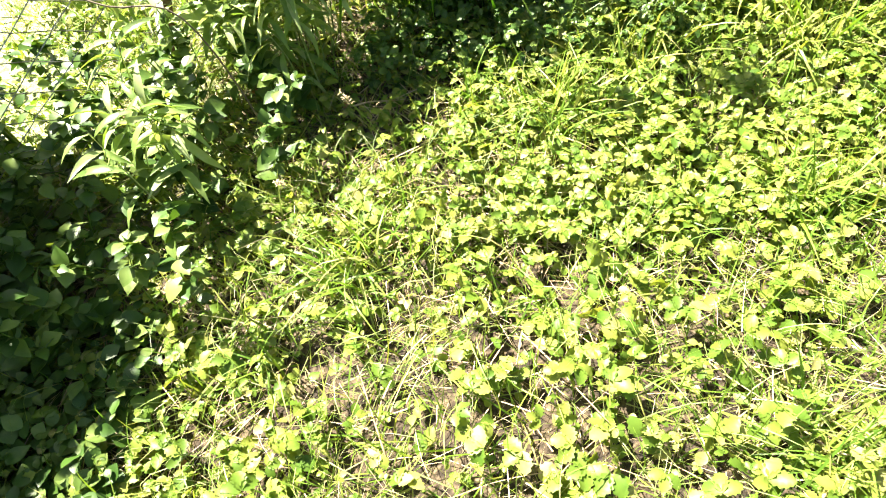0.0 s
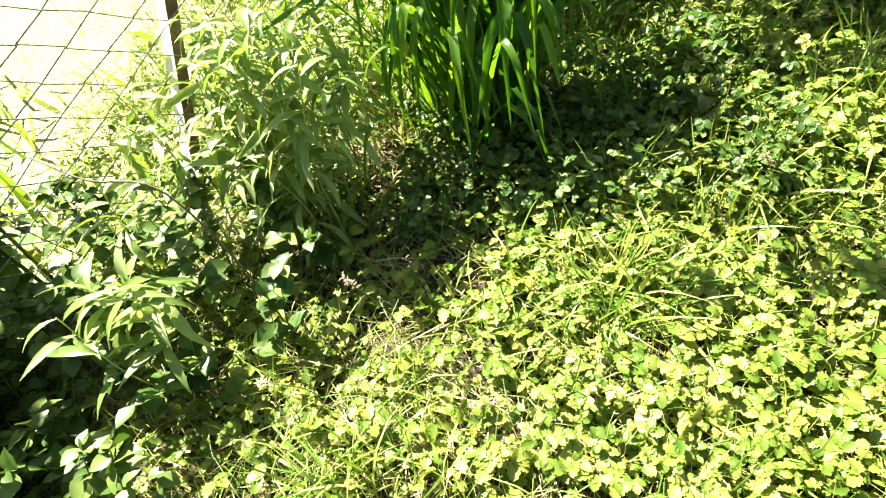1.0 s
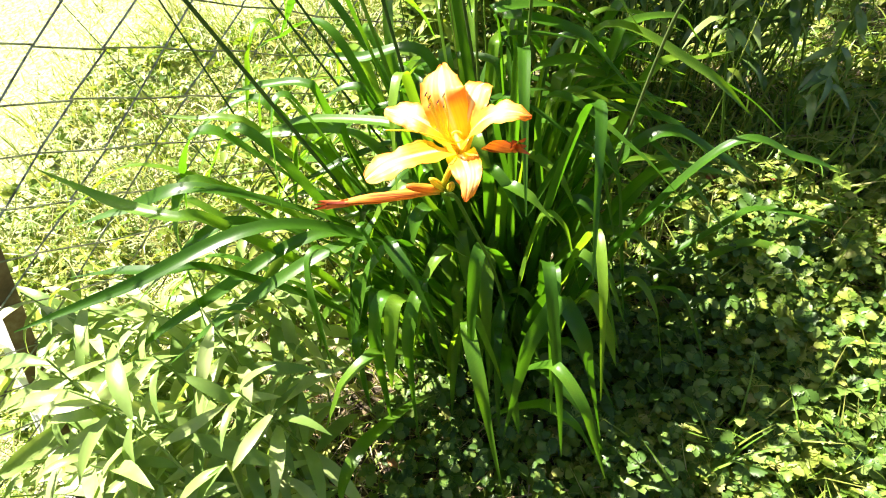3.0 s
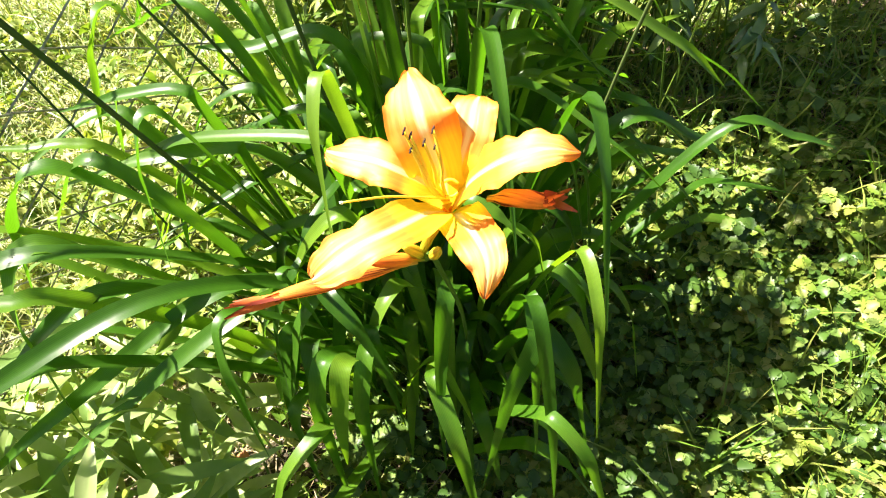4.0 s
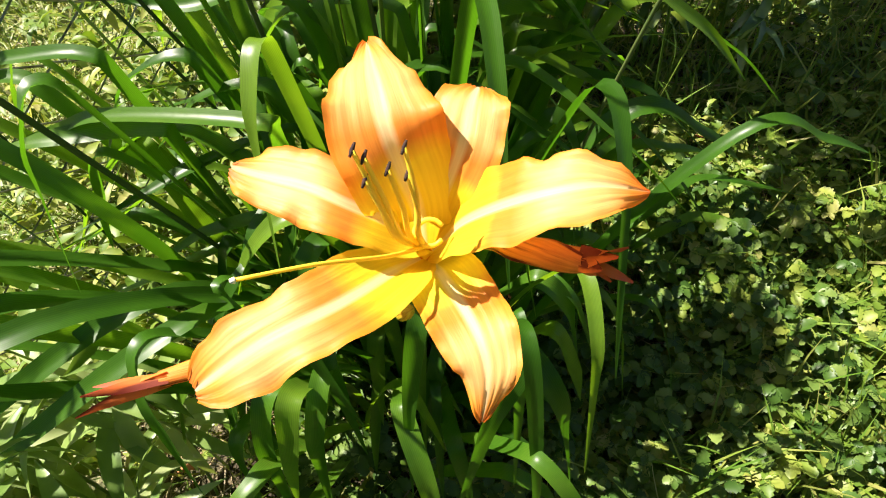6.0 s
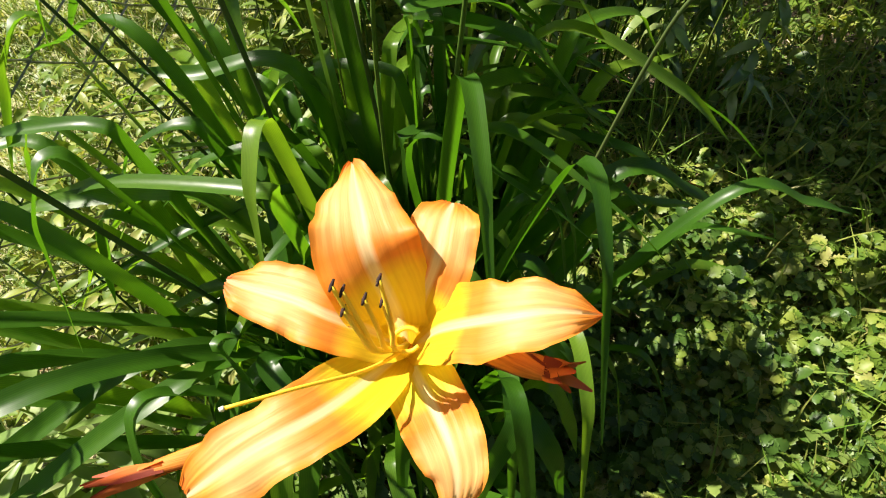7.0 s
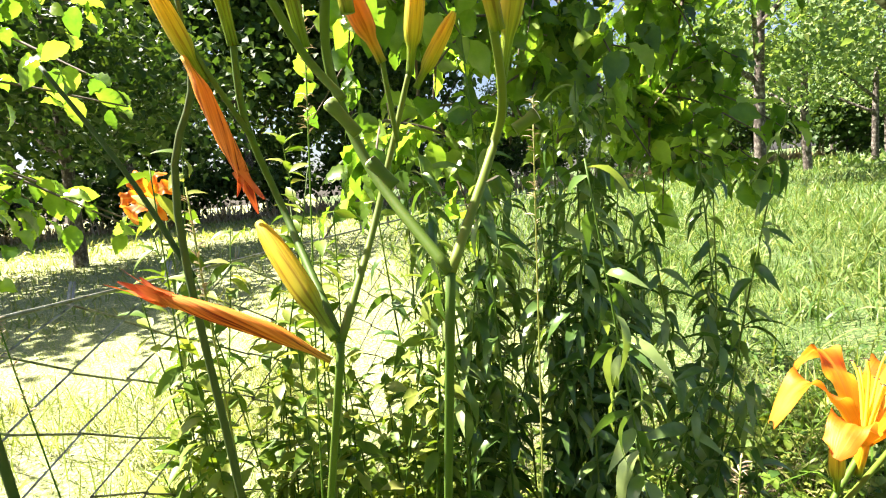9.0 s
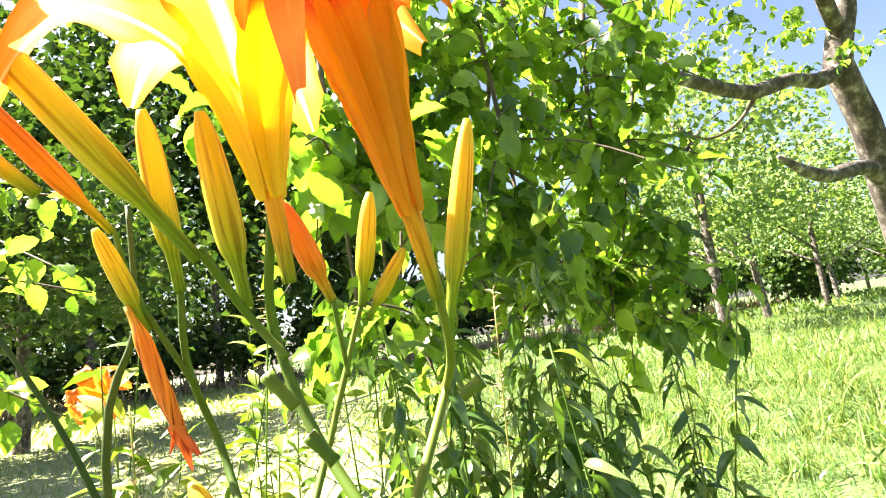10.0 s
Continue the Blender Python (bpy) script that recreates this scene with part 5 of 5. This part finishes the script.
def apple_tree():
    r = random.Random(3)
    limbs = [([(4.85, 4.62, 0.4), (4.60, 4.45, 1.4), (4.43, 4.36, 1.75), (4.12, 4.18, 2.39), (3.93, 4.12, 2.77), (3.99, 4.04, 3.1), (4.03, 3.98, 3.6), (4.0, 3.9, 4.6)], [0.13, 0.115, 0.10, 0.095, 0.09, 0.08, 0.07, 0.05]),
             ([(3.95, 4.13, 2.74), (3.64, 4.08, 2.62), (3.34, 4.02, 2.60), (2.93, 3.96, 2.48), (2.5, 3.89, 2.50), (2.02, 3.75, 2.53), (1.5, 3.2, 2.42), (0.8, 2.85, 2.45), (0.0, 2.85, 2.6), (-0.7, 2.75, 2.6)], [0.06, 0.05, 0.042, 0.046, 0.036, 0.034, 0.028, 0.018, 0.012, 0.006]),
             ([(4.35, 4.30, 1.95), (4.1, 4.22, 2.06), (3.83, 4.17, 2.04), (3.6, 4.14, 2.0), (3.39, 4.11, 2.03), (3.14, 4.07, 2.12)], [0.055, 0.05, 0.052, 0.045, 0.04, 0.012]),
             # High limb whose unseen end carries twigs added for shade.
             ([(3.97, 4.08, 2.95), (2.8, 3.5, 3.4), (1.8, 3.5, 3.7), (0.8, 3.9, 3.8), (-0.6, 4.2, 3.9)], [0.05, 0.04, 0.03, 0.02, 0.01]),
             ([(3.0, 3.97, 2.49), (2.8, 4.0, 2.30), (2.62, 4.05, 2.24), (2.4, 4.0, 2.28)], [0.014, 0.011, 0.008, 0.004])]
    lines = []
    for i in range(9):
        q = i / 8
        s0 = (1.55 - 1.25 * q, 3.15 - 0.35 * q, 2.35)
        e0 = (1.16 - 0.82 * q + r.gauss(0, 0.07), 2.95 - 0.2 * q + r.gauss(0, 0.08), 1.35 + 0.25 * abs(q - 0.45) + r.gauss(0, 0.06))
        m0 = ((s0[0] + e0[0]) / 2, (s0[1] + e0[1]) / 2, 1.95)
        limbs.append(([s0, m0, e0], [0.012, 0.007, 0.003]))
        c = spline([s0, m0, e0], 12)
        for k in range(15):
            p0 = c[r.randrange(2, len(c))]
            p1 = p0 + np.array([r.gauss(0, 0.16), r.gauss(-0.05, 0.14), r.gauss(-0.10, 0.12)])
            pm = (p0 + p1) / 2 + np.array([0, 0, 0.03])
            lines.append([tuple(p0), tuple(pm), tuple(p1)])
            limbs.append(([tuple(p0), tuple(pm), tuple(p1)], [0.0035, 0.0015]))
    for i in range(14):
        s = np.array([r.uniform(2.2, 3.8), r.uniform(3.2, 4.6), r.uniform(2.9, 4.2)])
        lines.append([tuple(s), tuple(s + (0, 0, 0.05)), tuple(s + (r.gauss(0, 0.4), r.gauss(0, 0.4), r.uniform(-0.3, 0.4)))])
    for i in range(16):
        s = np.array([r.uniform(2.3, 3.7), r.uniform(3.8, 4.1), r.uniform(2.55, 2.9)])
        lines.append([tuple(s), tuple(s + (0.02, 0, 0.08)), tuple(s + (r.gauss(-0.1, 0.15), r.gauss(0, 0.15), r.uniform(-0.05, 0.35)))])
    # Unseen twigs, added to dapple the right of the meadow with shade.
    for i in range(34):
        s = np.array([r.uniform(0.7, 2.5), r.uniform(3.0, 4.1), r.uniform(3.35, 4.2)])
        lines.append([tuple(s), tuple(s + (0, 0, 0.05)), tuple(s + (r.gauss(0, 0.25), r.gauss(0, 0.25), r.uniform(-0.1, 0.3)))])
    # Unseen twigs at the lower limb's end, added to shade the clump.
    for i in range(6):
        s = np.array([r.uniform(-0.95, -0.6), r.uniform(2.55, 2.95), r.uniform(2.45, 2.7)])
        lines.append([tuple(s), tuple(s + (0, 0, 0.04)), tuple(s + (r.gauss(0, 0.07), r.gauss(0, 0.07), r.uniform(-0.05, 0.1)))])
    # Unseen twigs above the herbs, added to shade the ground at right.
    for i in range(3):
        s = np.array([r.uniform(-0.55, 0.2), r.uniform(3.0, 3.6), r.uniform(2.45, 2.75)])
        lines.append([tuple(s), tuple(s + (0, 0, 0.04)), tuple(s + (r.gauss(0, 0.1), r.gauss(0, 0.1), r.uniform(-0.05, 0.1)))])
    # Further unseen twigs, added to shade the meadow.
    for i in range(26):
        s = np.array([r.uniform(1.0, 3.4), r.uniform(4.2, 6.5), r.uniform(3.7, 4.6)])
        lines.append([tuple(s), tuple(s + (0, 0, 0.05)), tuple(s + (r.gauss(0, 0.25), r.gauss(0.05, 0.2), r.uniform(-0.05, 0.3)))])
    # unseen leafy end of the high limb, added to shade the ground at right
    for i in range(44):
        s = np.array([r.uniform(-1.12, 0.0), r.uniform(3.85, 4.85), r.uniform(3.85, 4.15)])
        lines.append([tuple(s), tuple(s + (0, 0, 0.05)), tuple(s + (r.gauss(0, 0.12), r.gauss(0.05, 0.1), r.uniform(-0.05, 0.2)))])
    # unseen crown spread over the bank, added to block the sky overhead
    over = []
    for i in range(9):
        e = (r.uniform(0.6, 4.2), r.uniform(-1.4, 2.9), r.uniform(3.7, 4.6))
        s0 = (4.01, 3.95, r.uniform(3.3, 4.2))
        m0 = ((s0[0] + e[0]) / 2 + r.gauss(0, 0.2), (s0[1] + e[1]) / 2, 0.5 * (s0[2] + e[2]) + 0.3)
        limbs.append(([s0, m0, e], [0.04, 0.03, 0.01]))
    for i in range(330):
        s1 = np.array([r.uniform(0.3, 4.6), r.uniform(-1.6, 3.1), r.uniform(3.6, 4.9)])
        over.append([tuple(s1), tuple(s1 + (0, 0, 0.06)), tuple(s1 + (r.gauss(0, 0.3), r.gauss(0, 0.3), r.uniform(-0.15, 0.25)))])
    spread = twig_leaves(over, 20, 0.1, APPLE, M_APPLE)
    crown = twig_leaves(lines[:135], 17, 0.090, APPLE, M_APPLE)
    high = twig_leaves(lines[135:], 20, 0.08, APPLE, M_APPLE)
    limb_tree("apple_tree", limbs, [crown, high, spread], "old apple tree with mossy limbs, hanging leafy twigs and added unseen crown")
    # young tree beyond the fence whose twigs reach in
    limbs = [([(-3.3, 5.7, 0.3), (-3.25, 5.65, 1.2), (-3.1, 5.6, 2.4)], [0.05, 0.045, 0.03])]
    lines = []
    for i in range(3):
        z = 1.55 + 0.12 * (i - 1)
        s = (-3.16, 5.62, z + 0.5)
        h = (-0.72 + r.gauss(0, 0.08), 3.12 + r.gauss(0, 0.08), z + 0.12)
        limbs.append(([s, ((s[0] + h[0]) / 2, (s[1] + h[1]) / 2, z + 0.45), h], [0.006, 0.004]))
        for k in range(4):
            e = (-0.28 + r.gauss(0, 0.14), 2.95 + r.gauss(0, 0.12), z - 0.12 + r.gauss(0, 0.10))
            twig = [h, ((h[0] + e[0]) / 2, (h[1] + e[1]) / 2, (h[2] + e[2]) / 2 + 0.03), e]
            limbs.append((twig, [0.005, 0.002]))
            lines.append(twig)
    limb_tree("young_apple_tree", limbs, [twig_leaves(lines, 26, 0.078, APPLE, M_APPLE, -0.6)], "young apple tree with twigs reaching over the fence")


apple_tree()


def crown_points(n, rad, flat, r, loose=0.17):
    """Uneven cloud of leaf places in clumps."""
    k = max(8, n // 110)
    cen = []
    for i in range(k):
        d = r.normal(0, 1, 3)
        d /= np.linalg.norm(d)
        cen.append(d * np.array([1, 1, flat]) * rad * r.uniform(0.35, 1.0))
    cen = np.array(cen)
    pick = r.integers(0, k, n)
    return cen[pick] + r.normal(0, rad * loose, (n, 3)) * np.array([1, 1, 0.7])


def far_tree(name, n, tall, rad, flat, leaf, mat, seed, trunk_r, label, base_z=0.35, category="tree", loose=0.17):
    """A tree of its own at the origin."""
    r = np.random.default_rng(seed)
    th = new(name)
    top = tall - rad * flat * 0.7
    part("trunk", tube("trunk", [(0, 0, -0.2), (0.05 * tall * 0.2, 0, tall * 0.3), (0.02, 0.03 * tall, top)], [trunk_r, trunk_r * 0.8, trunk_r * 0.35], M_BARK, 8, 14), th)
    for i in range(7):
        a = i * 0.9 + seed
        z0 = tall * (base_z + 0.08 * i)
        e = (math.cos(a) * rad * 0.8, math.sin(a) * rad * 0.8, min(tall * 0.95, z0 + tall * 0.22))
        part("branch", tube("branch", [(0.01, 0, z0), (e[0] * 0.5, e[1] * 0.5, z0 + 0.5 * (e[2] - z0) + 0.1), e], [trunk_r * 0.5, trunk_r * 0.3, 0.01], M_BARK, 6, 10), th)
    p = crown_points(n, rad, flat, r, loose) + np.array([0, 0, tall - rad * flat])
    m = rot(r.uniform(0, 6.28, n), r.normal(-0.2, 0.6, n), r.normal(0, 0.7, n), leaf * r.uniform(0.6, 1.3, n))
    part("crown", joined("crown", [(*FARLEAF, m, p)], mat), th)["kind"] = "stuff"
    return tagged(th, label, category, "trees round the meadow")


def woods():
    r = random.Random(9)

    def at(x, y):
        return pose(x, y, float(height(x, y)), 0, 0, r.uniform(0, 360))

    dark = [far_tree("wood_tree", 6200, 19, 4.8, 1.7, 0.44, M_FAR, s, 0.2, "tall dark green deciduous tree at the meadow's edge", 0.12) for s in (1, 2)]
    pale = [far_tree("orchard_tree", 4800, 6.6, 3.2, 0.8, 0.15, M_FARLIGHT, s, 0.13, "pale green orchard tree in the sun", 0.25, loose=0.105) for s in (4, 5)]
    scrub = [far_tree("hedge_bush", 2800, 4.6, 2.8, 0.8, 0.28, M_FAR, 8, 0.07, "dark hedge bush below the wood, with unseen copies that block sky", 0.1, "bush")]
    spots = [(-17, 27), (-12, 29), (-7, 27), (-2.5, 30), (2.5, 29), (7, 34), (-22, 26), (-9, 40), (-1, 42), (-28, 36), (-13, 44), (4, 46)]
    for i, (x, y) in enumerate(spots):
        if i < 2:
            dark[i].matrix_basis = at(x, y)
        else:
            copy_thing(dark[i % 2], at(x, y))
    spots = [(9.6, 11.6), (14.5, 15.0), (19.5, 17), (16, 22), (24, 20), (11, 21), (28, 26), (20, 28), (34, 24), (13, 33), (22, 36), (31, 34), (40, 30), (17, 40), (28, 44)]
    for i, (x, y) in enumerate(spots):
        if i < 2:
            pale[i].matrix_basis = at(x, y)
        else:
            copy_thing(pale[i % 2], at(x, y))
    # The last six stand unseen behind the camera, added to block low sky.
    spots = [(-14, 29.5), (-9.5, 30), (-5, 29.5), (-1.5, 30.5), (3, 30.5), (7, 32), (11, 34), (-19, 29), (16, 36), (22, 36), (28, 35), (34, 32), (26, 23.5), (31, 26), (36, 21), (22, 26), (40, 27), (45, 22), (17.5, 26), (-7, -8), (-3.5, -9), (0.5, -8.5), (4, -9.5), (8, -8), (11, -5)]
    for i, (x, y) in enumerate(spots):
        if i < 1:
            scrub[0].matrix_basis = at(x, y)
        else:
            copy_thing(scrub[0], at(x, y))
    t = far_tree("meadow_tree", 9000, 5.8, 3.3, 0.68, 0.15, M_FAR, 21, 0.12, "round dark fruit tree standing in the meadow", 0.3)
    t.matrix_basis = at(-3.7, 12.0)
    # Out of view; added so that its shadow bands the meadow.
    t = far_tree("small_meadow_tree", 3600, 5.4, 1.75, 0.8, 0.15, M_FAR, 23, 0.09, "unseen small fruit tree added to shade the meadow", 0.4)
    t.matrix_basis = at(-4.7, 8.4)


woods()


# ---- stalks and litter ----
def grass_stalk(foot, top, head, label, lean=0.03):
    """A thin flowering grass stalk."""
    foot, top = np.array(foot, float), np.array(top, float)
    foot[2] = float(height(foot[0], foot[1]))
    th = new("grass_stalk")
    th.location = foot
    mid = (foot + top) / 2 + np.array([lean, 0, 0.02])
    c = spline([foot, mid, top], 18) - foot
    part("stalk", tube("stalk", c, [0.0014, 0.0008], M_GRASS, 5, smooth_line=False), th)
    n = 46
    q = 1 - head * rng.random(n)
    loc = np.stack([np.interp(q, np.linspace(0, 1, len(c)), c[:, k]) for k in range(3)], -1)
    m = rot(rng.uniform(0, 6.28, n), rng.normal(0.9, 0.25, n), rng.normal(0, 0.5, n), rng.uniform(0.008, 0.014, n))
    part("seed_head", joined("seed_head", [(*LANCE, m, loc)], M_DRY), th, "pale feathery seed head")["kind"] = "stuff"
    tagged(th, label, "grass", "tall grass stalks")


def stalks_and_litter():
    tall = "tall thin grass stalk with pale seed head"
    grass_stalk((0.27, 2.10, 0), (0.400, 2.185, 1.36), 0.16, tall, 0.01)
    grass_stalk((0.12, 2.15, 0), (0.180, 2.185, 1.46), 0.10, tall, -0.02)
    grass_stalk((0.05, 2.12, 0), (0.070, 2.110, 1.30), 0.10, tall, 0.02)
    grass_stalk((0.35, 2.05, 0), (0.560, 2.100, 0.97), 0.12, tall, 0.03)
    grass_stalk((-0.10, 2.25, 0), (-0.16, 2.28, 1.20), 0.12, tall, 0.03)
    grass_stalk((0.02, 1.20, 0), (-0.06, 1.18, 0.40), 0.15, tall, 0.02)
    grass_stalk((-0.16, 1.08, 0), (-0.20, 1.00, 0.30), 0.15, tall, 0.02)
    grass_stalk((0.75, 1.60, 0), (0.70, 1.50, 0.42), 0.15, tall, 0.02)
    grass_stalk((1.05, 1.80, 0), (0.98, 1.70, 0.52), 0.15, tall, 0.02)
    r = random.Random(17)
    for x, y, a, ln in ((0.86, 2.405, -0.22, 0.19), (0.88, 2.07, -0.46, 0.16), (0.30, 1.72, -0.7, 0.30), (0.20, 1.62, 0.1, 0.18), (0.42, 0.62, -0.9, 0.24), (0.05, 0.55, 2.0, 0.2), (0.55, 1.15, 0.4, 0.2), (-0.05, 1.42, 0.05, 0.16)):
        z = float(height(x, y)) + 0.07
        d = Vector((math.cos(a), math.sin(a), 0.12))
        c = [Vector((x, y, z)) + d * (ln * (q - 0.5)) + Vector((0, 0, 0.006 * math.sin(5 * q))) for q in (0, 0.35, 0.7, 1)]
        ob = new("dry_stalk", tube("dry_stalk", [tuple(p) for p in c], [0.0022, 0.0018, 0.001], M_DRY, 6, 10))
        tagged(ob, "pale dry stalk lying across the weeds", "stalk", "dry stalks")
    for i in range(16):
        x, y = r.uniform(-0.5, 1.0), r.uniform(0.4, 2.4)
        if i == 0:
            x, y = 0.62, 2.327
        v, f = APPLE
        m = np.array(pose(0, 0, 0, r.uniform(-30, 30), r.uniform(-30, 30), r.uniform(0, 360)).to_3x3()) * r.uniform(0.025, 0.045)
        ob = new("dead_leaf", mesh_of("dead_leaf", np.array(v) @ m.T, f, M_DEAD))
        ob.location = (x, y, float(height(x, y)) + r.uniform(0.02, 0.06))
        tagged(ob, "curled red-brown dead leaf on the ground cover", "dead leaf", "dead leaves")
    v = spline([(-0.62, 1.22, 0.66), (-0.50, 1.20, 0.62), (-0.36, 1.21, 0.58), (-0.30, 1.22, 0.30), (-0.31, 1.23, 0.02)], 20)
    ob = new("dead_twig", tube("dead_twig", v, [0.0016, 0.002, 0.003], M_TWIG, 6, smooth_line=False))
    tagged(ob, "thin dark dead twig standing in the low bush", "twig")


stalks_and_litter()
